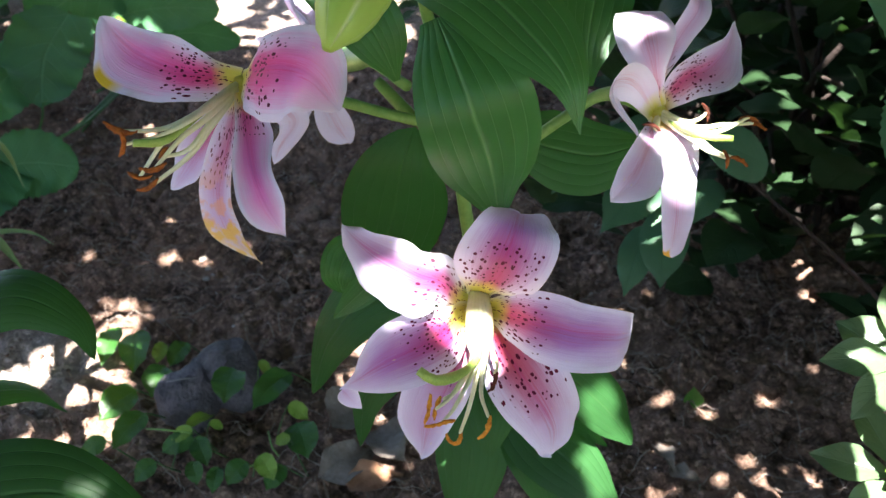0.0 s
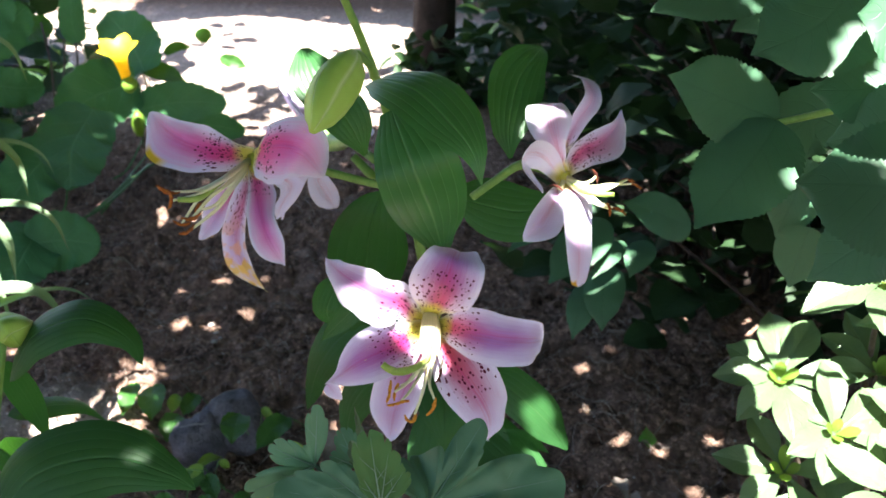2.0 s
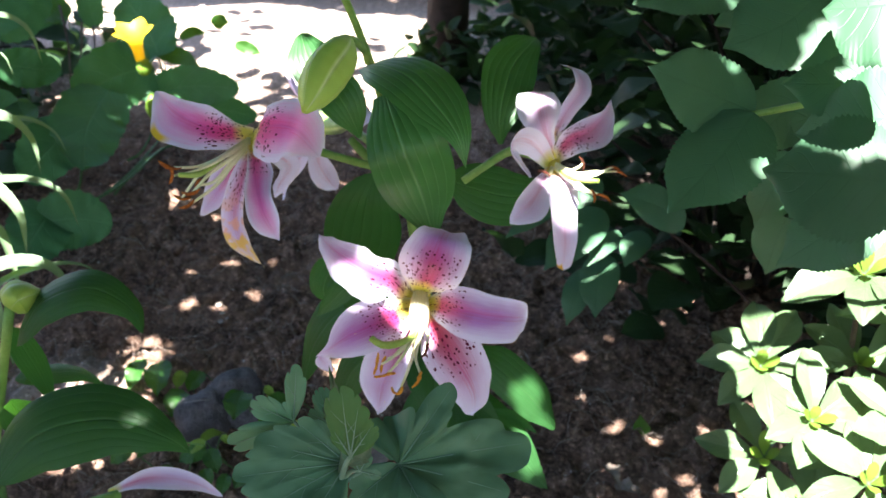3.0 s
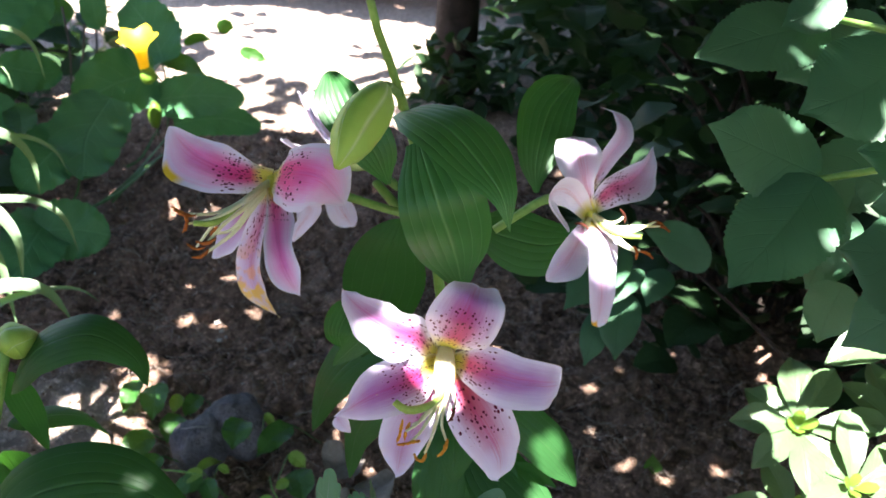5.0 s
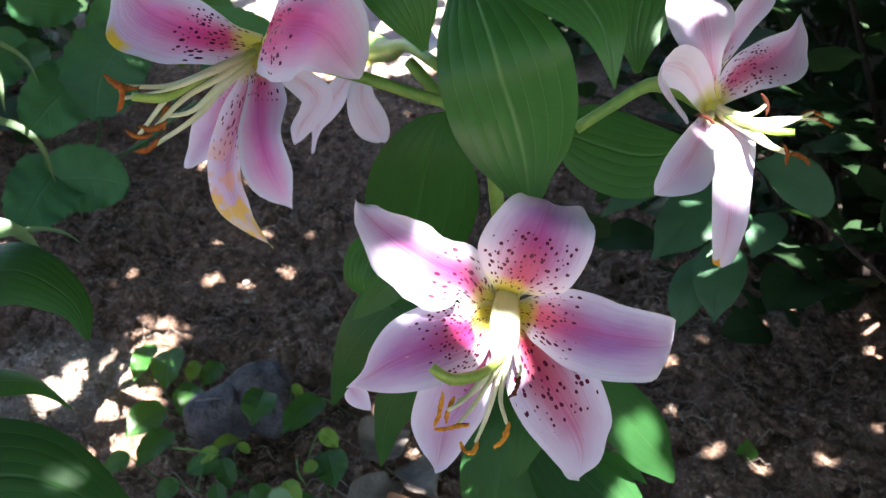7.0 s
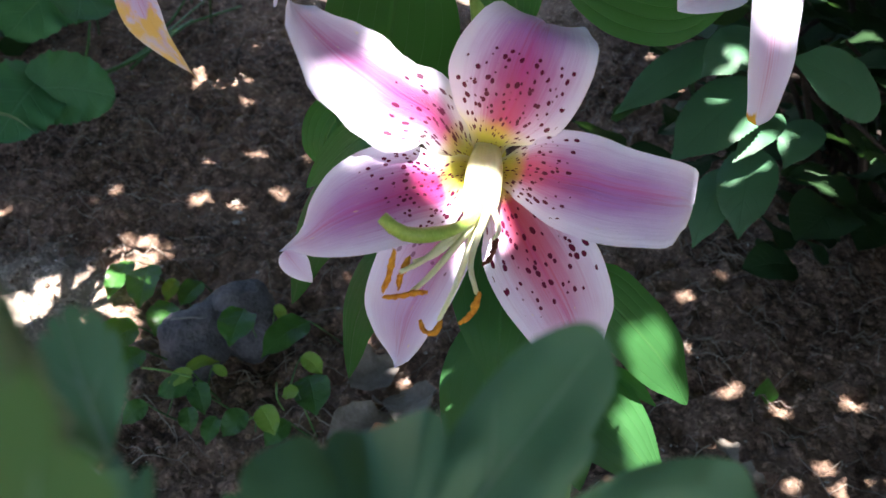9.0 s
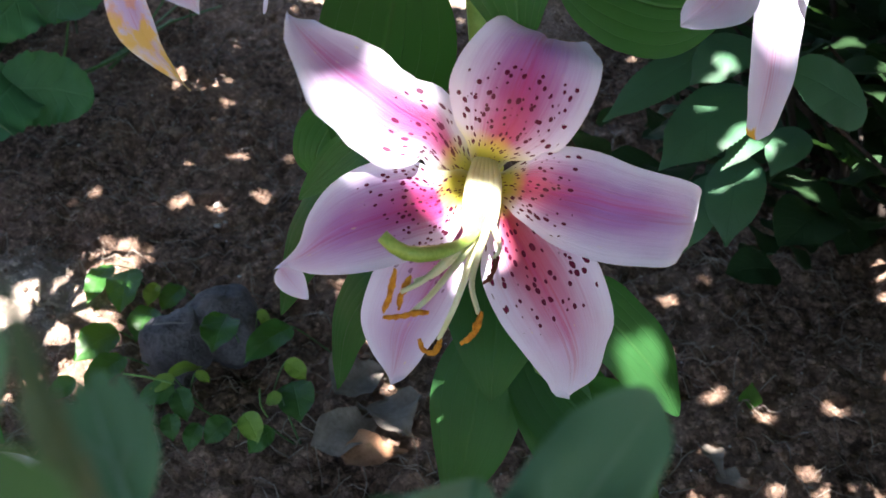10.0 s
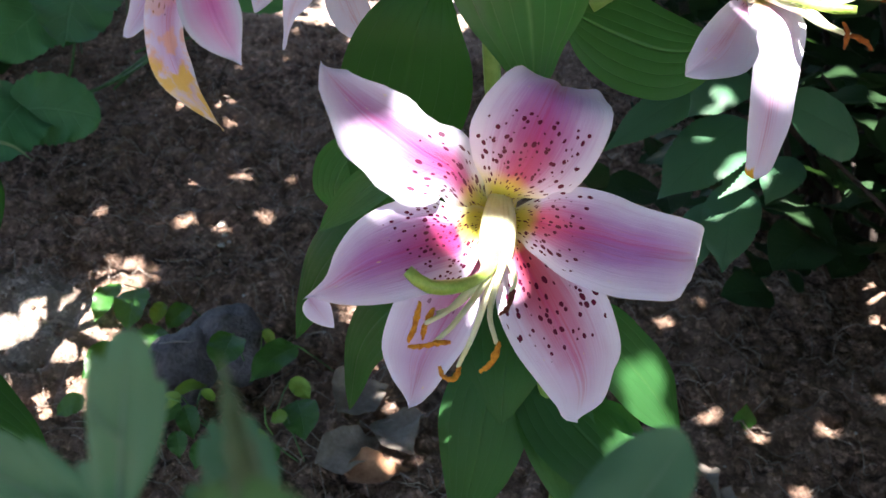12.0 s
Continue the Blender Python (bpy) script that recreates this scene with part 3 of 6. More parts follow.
def fibre(verts, faces, rng, x, y, z):
    """A bent root or straw lying on the soil: a thin three-sided strand."""
    a, l, r = rng.uniform(0, 6.28), rng.uniform(0.015, 0.07), rng.uniform(0.0003, 0.0008)
    bend = rng.uniform(-1.2, 1.2)
    n = len(verts)
    px, py, steps = x, y, 5
    for k in range(steps + 1):
        b = a + bend * k / steps
        px, py = px + math.cos(b) * l / steps, py + math.sin(b) * l / steps
        pz = height(px, py) + 0.003 + 0.006 * math.sin(math.pi * k / steps)
        for j in range(3):
            t = 2.09 * j
            verts.append((px - math.sin(b) * r * math.cos(t), py + math.cos(b) * r * math.cos(t), pz + r * math.sin(t)))
    for k in range(steps):
        for j in range(3):
            faces.append((n + 3 * k + j, n + 3 * k + (j + 1) % 3, n + 3 * k + 3 + (j + 1) % 3, n + 3 * k + 3 + j))


scatter("soil_clods", CLOD, 22000, "loose dark brown soil clods and crumbs", "soil", clod(0.0008, 0.0052), 3, (-1.0, 0.95, 0.6, 2.2))
scatter("soil_lumps", CLOD, 900, "larger dark lumps of garden soil", "soil", clod(0.004, 0.017, 0.0), 6, (-0.9, 0.1, 1.05, 2.1))
scatter("grit", PEBBLE, 3600, "scattered pale grit on dark soil", "gravel", clod(0.0006, 0.0026), 4)
scatter("straw", STRAW, 4200, "fine dry roots and straw on soil", "straw", fibre, 5)

# ---- lily in the middle ----
lily = thing("lily_plant", (0.13, 0.66, 0.0), "tall green lily with three open pink spotted flowers", "lily")
stem(lily, [(0.13, 0.66, -0.02), (0.135, 0.62, 0.25), (0.084, 0.540, 0.491), (0.065, 0.525, 0.604), (0.049, 0.471, 0.706), (0.036, 0.435, 0.764), (0.033, 0.428, 0.783)], [0.006, 0.0055, 0.005, 0.0045, 0.004, 0.003, 0.0022], n=30)


def flower(pedicel, radii, label, throat=None, deep=0.006):
    """The stalk of an open lily, with the throat in which its petals and stamens stand."""
    f = part("flower", tube(bmesh.new(), pedicel, radii, 16, 10), STEM, lily, label)
    if throat:
        part("throat", lump(bmesh.new(), throat, (deep, deep, deep), 2, 0.1, 2, 3), THROAT, f, "yellow-green throat")
    return f


def petal(f, face, k, pts, width, shape, material, opts):
    o = dict(cup=0.22, ruffle=0.028, nu=34, nv=14, groove=0.07, seed=k * 1.3)
    o.update(opts)
    d, flap = o.pop("face", face), o.pop("flap", None)
    bm = blade(bmesh.new(), pts, width, d, shape, **o)
    if flap:
        # the tip rolled under
        before = len(bm.faces)
        blade(bm, flap[0], flap[1], d, "leaf", cup=-0.2, nu=14, nv=8)
        layer = bm.loops.layers.uv["UVMap"]
        for fc in list(bm.faces)[before:]:
            for lp in fc.loops:
                lp[layer].uv.x = 0.86 + 0.12 * lp[layer].uv.x
    part("petal", bm, material, f)


def stamen(f, pollen, pts, sack, size=0.0, dark=False):
    """A filament; its anther along a curve of places, or balanced on its tip along a direction."""
    part("filament", tube(bmesh.new(), pts, [0.0018, 0.0019, 0.0018, 0.0014, 0.0011, 0.0008], 24, 8), FILAMENT, f)
    if isinstance(sack, tuple):
        anther(f, pts[-1], sack, size * (1.0 if pollen == ANTHER else 0.85), ANTHER_DARK if dark else pollen)
        return
    bm = tube(bmesh.new(), sack, [0.0005, 0.0010, 0.0011, 0.0008, 0.0010, 0.0005], 22, 8)
    for v in bm.verts:
        v.co += noise.noise_vector(v.co * 700) * 0.0006
    part("anther", bm, pollen, f, "dark brown shrivelled anther" if pollen == ANTHER_DARK else "rust-orange pollen-covered anther")


def pistil(f, pts, thick):
    part("style", tube(bmesh.new(), pts, [r * thick for r in (0.0014, 0.0015, 0.0017, 0.0018, 0.0020, 0.0024, 0.0033, 0.0026)], 24, 9), STYLE, f, "green style with a three-lobed stigma")


# flower facing the path
bloom = flower([(0.096, 0.525, 0.455), (0.089, 0.520, 0.477), (0.084, 0.516, 0.496), (0.081, 0.510, 0.508)], [0.003, 0.0032, 0.004, 0.004], "green flower stalk and throat", (0.083, 0.498, 0.520), 0.0065)
front = (0.08, -0.86, 0.50)
petal(bloom, front, 0, [(0.083, 0.495, 0.517), (0.084, 0.483, 0.533), (0.090, 0.465, 0.551), (0.094, 0.456, 0.566), (0.097, 0.452, 0.579), (0.099, 0.454, 0.587), (0.100, 0.462, 0.589), (0.101, 0.478, 0.584), (0.102, 0.494, 0.574)], 0.045, ((3.9, 7.6, 19.4, 24.0, 23.6, 19.9, 15.4, 11.4, 4.3), (3.9, 7.6, 16.0, 20.6, 22.0, 21.2, 18.2, 13.2, 4.3)), PETAL, dict(cup=0.12))
petal(bloom, front, 1, [(0.084, 0.494, 0.515), (0.094, 0.477, 0.526), (0.102, 0.460, 0.535), (0.111, 0.448, 0.540), (0.121, 0.441, 0.543), (0.131, 0.438, 0.543), (0.141, 0.439, 0.542), (0.151, 0.442, 0.540), (0.157, 0.449, 0.536), (0.160, 0.461, 0.528)], 0.045, ((3.9, 7.6, 13.2, 16.2, 16.0, 14.7, 13.5, 12.4, 10.2, 7.2), (3.9, 8.5, 12.7, 16.8, 18.6, 18.7, 17.7, 16.2, 10.6, 7.6)), PETAL_FEW, dict(cup=0.05))
petal(bloom, front, 2, [(0.084, 0.493, 0.513), (0.090, 0.478, 0.515), (0.096, 0.464, 0.514), (0.104, 0.452, 0.509), (0.112, 0.447, 0.499), (0.119, 0.446, 0.488), (0.124, 0.448, 0.477), (0.127, 0.452, 0.464), (0.127, 0.455, 0.448)], 0.045, ((3.9, 8.2, 15.9, 19.9, 21.6, 19.4, 15.5, 11.5, 8.5), (3.9, 6.8, 12.4, 18.2, 19.3, 17.8, 16.4, 12.8, 8.0)), PETAL_RED, dict(cup=0.10, ruffle=0.04))
petal(bloom, front, 3, [(0.082, 0.493, 0.513), (0.080, 0.475, 0.512), (0.076, 0.462, 0.506), (0.071, 0.453, 0.497), (0.066, 0.449, 0.485), (0.061, 0.447, 0.473), (0.059, 0.446, 0.462), (0.058, 0.446, 0.454), (0.057, 0.445, 0.449)], 0.045, ((3.9, 7.7, 9.8, 11.8, 12.3, 11.3, 8.7, 5.1, 2.8), (3.9, 7.7, 13.8, 20.4, 20.8, 17.2, 10.5, 4.6, 2.8)), PETAL_LOWER, dict(cup=0.12, ruffle=0.035))
petal(bloom, front, 4, [(0.081, 0.493, 0.514), (0.074, 0.474, 0.522), (0.069, 0.456, 0.526), (0.062, 0.442, 0.531), (0.053, 0.434, 0.530), (0.043, 0.431, 0.526), (0.034, 0.430, 0.520), (0.026, 0.431, 0.512), (0.017, 0.431, 0.505)], 0.045, ((3.9, 8.1, 15.5, 18.0, 17.1, 16.1, 13.2, 7.9, 0.6), (3.9, 8.1, 12.4, 16.5, 18.2, 15.9, 9.9, 3.3, 0.6)), PETAL, dict(cup=0.12, flap=([(0.019, 0.429, 0.507), (0.021, 0.431, 0.502), (0.024, 0.432, 0.497), (0.028, 0.433, 0.492)], 0.0105)))
petal(bloom, front, 5, [(0.081, 0.495, 0.517), (0.073, 0.479, 0.531), (0.065, 0.462, 0.551), (0.056, 0.449, 0.563), (0.046, 0.441, 0.574), (0.037, 0.438, 0.581), (0.030, 0.437, 0.587), (0.024, 0.438, 0.592), (0.020, 0.441, 0.595)], 0.045, ((3.9, 8.1, 11.8, 19.1, 20.3, 15.4, 10.5, 6.4, 0.8), (3.9, 7.6, 12.2, 12.1, 11.3, 10.0, 7.2, 5.3, 0.8)), PETAL_PALEST, dict(cup=0.13, ruffle=0.05, scallop=0.06))
stamen(bloom, ANTHER, [(0.083, 0.489, 0.530), (0.085, 0.471, 0.527), (0.086, 0.456, 0.521), (0.085, 0.440, 0.518), (0.082, 0.425, 0.506), (0.078, 0.414, 0.497)], [(0.0788, 0.4143, 0.4971), (0.0778, 0.4107, 0.4951), (0.0756, 0.4099, 0.4942), (0.0728, 0.4119, 0.4942), (0.0713, 0.4148, 0.4953)])
stamen(bloom, ANTHER, [(0.084, 0.489, 0.530), (0.087, 0.471, 0.527), (0.088, 0.456, 0.521), (0.088, 0.441, 0.523), (0.087, 0.418, 0.520), (0.091, 0.406, 0.516)], [(0.0920, 0.4064, 0.5164), (0.0912, 0.4022, 0.5135), (0.0894, 0.3999, 0.5101), (0.0869, 0.4003, 0.5074)])
stamen(bloom, ANTHER, [(0.081, 0.489, 0.530), (0.081, 0.471, 0.527), (0.082, 0.455, 0.521), (0.084, 0.438, 0.522), (0.076, 0.409, 0.520), (0.070, 0.399, 0.517)], [(0.0760, 0.3998, 0.5180), (0.0709, 0.3981, 0.5180), (0.0662, 0.3968, 0.5167), (0.0619, 0.3971, 0.5161)])
stamen(bloom, ANTHER, [(0.080, 0.489, 0.530), (0.079, 0.471, 0.527), (0.080, 0.455, 0.521), (0.082, 0.438, 0.524), (0.074, 0.410, 0.525), (0.067, 0.399, 0.525)], [(0.0642, 0.4020, 0.5313), (0.0639, 0.3993, 0.5271), (0.0633, 0.3968, 0.5230), (0.0621, 0.3953, 0.5189)])
stamen(bloom, ANTHER, [(0.082, 0.489, 0.530), (0.083, 0.471, 0.527), (0.084, 0.455, 0.521), (0.084, 0.442, 0.522), (0.076, 0.416, 0.523), (0.070, 0.406, 0.525)], [(0.0685, 0.4065, 0.5265), (0.0673, 0.4035, 0.5237), (0.0663, 0.4013, 0.5203), (0.0663, 0.4004, 0.5169)])
stamen(bloom, ANTHER_DARK, [(0.085, 0.489, 0.530), (0.089, 0.471, 0.527), (0.090, 0.456, 0.521), (0.089, 0.454, 0.523), (0.094, 0.435, 0.524), (0.093, 0.430, 0.522)], [(0.0935, 0.4320, 0.5233), (0.0935, 0.4277, 0.5202), (0.0924, 0.4256, 0.5170), (0.0902, 0.4261, 0.5143)])
pistil(bloom, [(0.082, 0.508, 0.510), (0.085, 0.479, 0.520), (0.085, 0.445, 0.523), (0.079, 0.425, 0.527), (0.070, 0.414, 0.530), (0.064, 0.410, 0.533), (0.058, 0.411, 0.537)], 0.85)

# flower turned to the side, pollen stained
bloom = flower([(0.049, 0.526, 0.607), (0.033, 0.526, 0.610), (0.006, 0.525, 0.617), (-0.021, 0.519, 0.626), (-0.035, 0.508, 0.634)], [0.003, 0.003, 0.003, 0.0045, 0.005], "green flower stalk and throat", (-0.037, 0.500, 0.633), 0.006)
front = (-0.1, -0.8, 0.55)
petal(bloom, front, 0, [(-0.037, 0.503, 0.637), (-0.052, 0.484, 0.646), (-0.073, 0.491, 0.648), (-0.092, 0.504, 0.651), (-0.109, 0.520, 0.658)], 0.046, ((4, 14, 21, 22, 4), (4, 11, 14, 10, 2)), PETAL_MARKED, dict(face=(0.1, -0.75, 0.65), cup=0.1))
petal(bloom, front, 1, [(-0.037, 0.502, 0.636), (-0.019, 0.463, 0.659), (-0.003, 0.448, 0.667), (0.009, 0.447, 0.663), (0.016, 0.468, 0.638)], 0.046, ((5, 15, 19, 20, 10), (6, 21, 24, 17, 3)), PETAL_DEEP, dict(face=(0.0, -0.8, 0.6), cup=-0.12))
petal(bloom, front, 2, [(-0.034, 0.491, 0.634), (-0.025, 0.457, 0.629), (-0.017, 0.434, 0.622), (-0.009, 0.424, 0.611), (-0.002, 0.423, 0.598)], 0.025, ((4, 12, 8, 7.5, 1), (4, 5, 9, 11, 1)), PETAL_STRIPED, dict(face=(0.25, -0.85, 0.5)))
petal(bloom, front, 3, [(-0.037, 0.492, 0.634), (-0.038, 0.472, 0.617), (-0.043, 0.463, 0.595), (-0.040, 0.465, 0.572), (-0.027, 0.473, 0.549)], 0.020, ((3, 4, 8, 8, 0.5), (3, 8, 9, 9, 0.5)), PETAL_STAINED, dict(face=(-0.2, -0.9, 0.4)))
petal(bloom, front, 4, [(-0.039, 0.495, 0.632), (-0.055, 0.501, 0.608), (-0.070, 0.509, 0.585), (-0.082, 0.511, 0.567)], 0.024, ((3, 9, 11, 2), (3, 9, 11, 2)), PETAL_PALE, dict(face=(-0.3, -0.8, 0.5)))
petal(bloom, front, 5, [(-0.036, 0.505, 0.629), (-0.019, 0.514, 0.614), (-0.016, 0.516, 0.606), (-0.024, 0.518, 0.592), (-0.028, 0.518, 0.582)], 0.018, ((4, 7, 8, 7, 1), (4, 7, 8, 7, 1)), PETAL_BACK, dict(face=(0.3, -0.6, 0.5)))
stamen(bloom, ANTHER_RUST, [(-0.038, 0.501, 0.635), (-0.043, 0.457, 0.641), (-0.056, 0.440, 0.639), (-0.074, 0.435, 0.639)], (-1, 0, 0.3), 0.017, False)
stamen(bloom, ANTHER_RUST, [(-0.038, 0.501, 0.634), (-0.044, 0.451, 0.641), (-0.054, 0.432, 0.640), (-0.068, 0.423, 0.639)], (-0.2, 0, -1), 0.014, False)
stamen(bloom, ANTHER_RUST, [(-0.038, 0.501, 0.634), (-0.042, 0.456, 0.637), (-0.049, 0.438, 0.635), (-0.058, 0.426, 0.626)], (-1, 0, -0.3), 0.015, False)
stamen(bloom, ANTHER_RUST, [(-0.038, 0.501, 0.633), (-0.041, 0.457, 0.634), (-0.047, 0.440, 0.629), (-0.057, 0.434, 0.628)], (0.3, 0, 1), 0.013, False)
stamen(bloom, ANTHER_RUST, [(-0.038, 0.501, 0.633), (-0.041, 0.459, 0.632), (-0.047, 0.443, 0.625), (-0.062, 0.428, 0.616)], (-1, 0, -0.6), 0.014, False)
stamen(bloom, ANTHER_RUST, [(-0.038, 0.501, 0.635), (-0.044, 0.454, 0.641), (-0.053, 0.438, 0.638), (-0.064, 0.424, 0.623)], (-1, 0, 0.1), 0.013, False)
pistil(bloom, [(-0.038, 0.501, 0.634), (-0.043, 0.456, 0.640), (-0.053, 0.431, 0.638), (-0.064, 0.423, 0.640)], 0.62)

# paler flower turned the other way
bloom = flower([(0.108, 0.538, 0.595), (0.123, 0.542, 0.606), (0.141, 0.550, 0.616), (0.157, 0.558, 0.612), (0.169, 0.556, 0.607)], [0.003, 0.003, 0.0032, 0.0045, 0.005], "green flower stalk and throat", (0.173, 0.553, 0.605), 0.006)
front = (0.15, -0.8, 0.55)
petal(bloom, front, 0, [(0.173, 0.554, 0.609), (0.166, 0.536, 0.637), (0.161, 0.539, 0.652), (0.159, 0.553, 0.660), (0.159, 0.574, 0.654)], 0.034, ((4, 9, 17, 15, 7), (4, 6, 14.5, 13, 7)), PETAL_PLAIN, dict(cup=-0.08))
petal(bloom, front, 1, [(0.168, 0.557, 0.618), (0.181, 0.566, 0.644), (0.191, 0.580, 0.656), (0.187, 0.599, 0.663), (0.175, 0.611, 0.664)], 0.014, ((3, 6, 7, 6, 1), (3, 6, 7, 6, 1)), PETAL_PLAIN, dict(face=(0.3, -0.75, 0.6)))
petal(bloom, front, 2, [(0.174, 0.556, 0.608), (0.183, 0.549, 0.628), (0.198, 0.559, 0.633), (0.209, 0.578, 0.637), (0.214, 0.596, 0.643)], 0.028, ((3, 7, 9, 4, 0.5), (4, 13, 17, 9, 0.5)), PETAL_TURNED, dict(face=(-0.1, -0.85, 0.5)))
petal(bloom, front, 3, [(0.172, 0.552, 0.605), (0.157, 0.531, 0.631), (0.146, 0.518, 0.638), (0.143, 0.511, 0.631), (0.156, 0.502, 0.617)], 0.018, ((5, 10, 11, 10, 4), (5, 9, 10, 10, 4)), PETAL_BACK, dict(face=(-0.4, -0.8, 0.4)))
petal(bloom, front, 4, [(0.172, 0.547, 0.604), (0.163, 0.514, 0.604), (0.154, 0.491, 0.599), (0.144, 0.480, 0.592)], 0.025, ((4, 9, 14, 3), (4, 7, 8, 3)), PETAL_PLAIN, dict(face=(0.0, -0.9, 0.45)))
petal(bloom, front, 5, [(0.174, 0.551, 0.604), (0.179, 0.522, 0.602), (0.182, 0.517, 0.584), (0.185, 0.518, 0.560), (0.186, 0.522, 0.535)], 0.020, ((5, 11, 9.5, 9, 5), (5, 11, 9.5, 9, 5)), PETAL_TIPPED, dict(face=(0.2, -0.85, 0.5)))
stamen(bloom, ANTHER_RUST, [(0.174, 0.553, 0.607), (0.187, 0.525, 0.612), (0.201, 0.523, 0.615), (0.218, 0.529, 0.614)], (1, 0, -0.2), 0.015, False)
stamen(bloom, ANTHER_RUST, [(0.174, 0.552, 0.606), (0.185, 0.524, 0.610), (0.198, 0.519, 0.613), (0.214, 0.527, 0.618)], (1, 0, 0.0), 0.012, False)
stamen(bloom, ANTHER_RUST, [(0.174, 0.552, 0.605), (0.186, 0.519, 0.611), (0.196, 0.509, 0.607), (0.208, 0.508, 0.604)], (1, 0, -0.4), 0.014, False)
stamen(bloom, ANTHER_RUST, [(0.174, 0.552, 0.605), (0.185, 0.518, 0.609), (0.192, 0.507, 0.608), (0.201, 0.502, 0.607)], (0.3, 0, -1), 0.012, False)
stamen(bloom, ANTHER_RUST, [(0.174, 0.553, 0.607), (0.183, 0.531, 0.612), (0.189, 0.526, 0.616), (0.193, 0.527, 0.620)], (0.4, 0, -1), 0.013, True)
stamen(bloom, ANTHER_RUST, [(0.173, 0.552, 0.605), (0.170, 0.536, 0.606), (0.169, 0.527, 0.609), (0.166, 0.523, 0.613)], (0.9, 0, -0.3), 0.012, True)
pistil(bloom, [(0.174, 0.552, 0.605), (0.184, 0.519, 0.612), (0.196, 0.512, 0.613), (0.204, 0.510, 0.614)], 0.62)

# flower seen from behind
bloom = flower([(0.040, 0.538, 0.621), (0.017, 0.577, 0.617), (-0.002, 0.630, 0.595), (-0.025, 0.666, 0.584)], [0.003, 0.003, 0.006, 0.010], "cream flower tube seen from behind")
front = (0, 0.7, 0.6)
petal(bloom, front, 0, [(-0.019, 0.657, 0.587), (-0.036, 0.680, 0.593), (-0.050, 0.698, 0.600), (-0.062, 0.724, 0.602)], 0.044, "blunt", PETAL_BACK, dict(face=(0.1, 0.7, 0.6)))
petal(bloom, front, 1, [(-0.021, 0.657, 0.587), (-0.036, 0.682, 0.600), (-0.043, 0.702, 0.604), (-0.046, 0.732, 0.604)], 0.050, "petal", PETAL_BACK, dict(face=(0.1, 0.7, 0.6)))
petal(bloom, front, 2, [(-0.015, 0.648, 0.589), (-0.006, 0.667, 0.580), (-0.000, 0.699, 0.576), (-0.001, 0.742, 0.576)], 0.040, "sepal", PETAL_BACK, dict(face=(0.1, 0.7, 0.6)))
petal(bloom, front, 3, [(-0.017, 0.646, 0.585), (-0.020, 0.636, 0.565), (-0.016, 0.640, 0.547), (-0.011, 0.663, 0.522)], 0.022, "petal", PETAL_BACK, dict(face=(0.2, -0.9, 0.2)))
petal(bloom, front, 4, [(-0.022, 0.645, 0.585), (-0.034, 0.634, 0.565), (-0.048, 0.644, 0.543), (-0.055, 0.651, 0.515)], 0.017, "sepal", PETAL_BACK, dict(face=(-0.2, -0.9, 0.2), twist=60))
petal(bloom, front, 5, [(-0.023, 0.655, 0.584), (-0.050, 0.689, 0.573), (-0.073, 0.724, 0.563), (-0.090, 0.751, 0.557)], 0.040, "sepal", PETAL_BACK, dict(face=(0, 0.7, 0.6)))

# bud and its stalk
bud_axis = [(0.043, 0.427, 0.730), (0.040, 0.414, 0.725), (0.034, 0.396, 0.718), (0.031, 0.377, 0.711), (0.029, 0.370, 0.707)]
bud = part("bud", tube(bmesh.new(), bud_axis, [0.0045, 0.0100, 0.0123, 0.0127, 0.0115, 0.0083, 0.0020], 30, 36, 0.07), BUD, lily, "plump yellow-green unopened bud")
stem(lily, [(0.049, 0.470, 0.703), (0.047, 0.467, 0.712), (0.045, 0.435, 0.728), (0.043, 0.427, 0.730)], [0.0025, 0.0022, 0.003], name="bud_stalk")

# leaves round the upper stem
leaf(lily, [(0.059, 0.473, 0.682), (0.067, 0.450, 0.674), (0.077, 0.435, 0.656), (0.086, 0.454, 0.619), (0.091, 0.490, 0.575)], 0.055, LILY_LEAF, shape=((3.7, 18.9, 27.4, 22.7, 5.7), (8.2, 18.9, 23.8, 22.7, 5.7)), cup=-0.16, nu=36)
leaf(lily, [(0.048, 0.459, 0.704), (0.061, 0.442, 0.711), (0.079, 0.422, 0.712), (0.098, 0.400, 0.703), (0.111, 0.386, 0.692), (0.117, 0.382, 0.674)], 0.042, LILY_LEAF, shape=((5.0, 14.7, 21.0, 19.2, 9.8, 0.7), (5.0, 14.7, 18.7, 14.9, 6.5, 0.7)), cup=-0.15, nu=36, face=(0.1, -0.6, 0.8))
leaf(lily, [(0.134, 0.540, 0.625), (0.132, 0.550, 0.639), (0.134, 0.566, 0.656), (0.139, 0.587, 0.669), (0.150, 0.607, 0.679), (0.155, 0.623, 0.680)], 0.041, LILY_LEAF, shape=((1.7, 10.9, 17.7, 20.6, 15.7, 3.5), (1.7, 11.7, 19.4, 18.9, 9.6, 2.7)), cup=0.12, nu=30)
leaf(lily, [(0.045, 0.534, 0.600), (0.038, 0.527, 0.578), (0.031, 0.537, 0.536), (0.016, 0.555, 0.467)], 0.060, LILY_SHADED, cup=-0.15, nu=30, nv=14)
leaf(lily, [(0.095, 0.552, 0.589), (0.121, 0.566, 0.575), (0.148, 0.581, 0.565), (0.181, 0.609, 0.562)], 0.050, LILY_SHADED, cup=-0.1, nu=30, nv=14, face=(0.0, -0.75, 0.65))
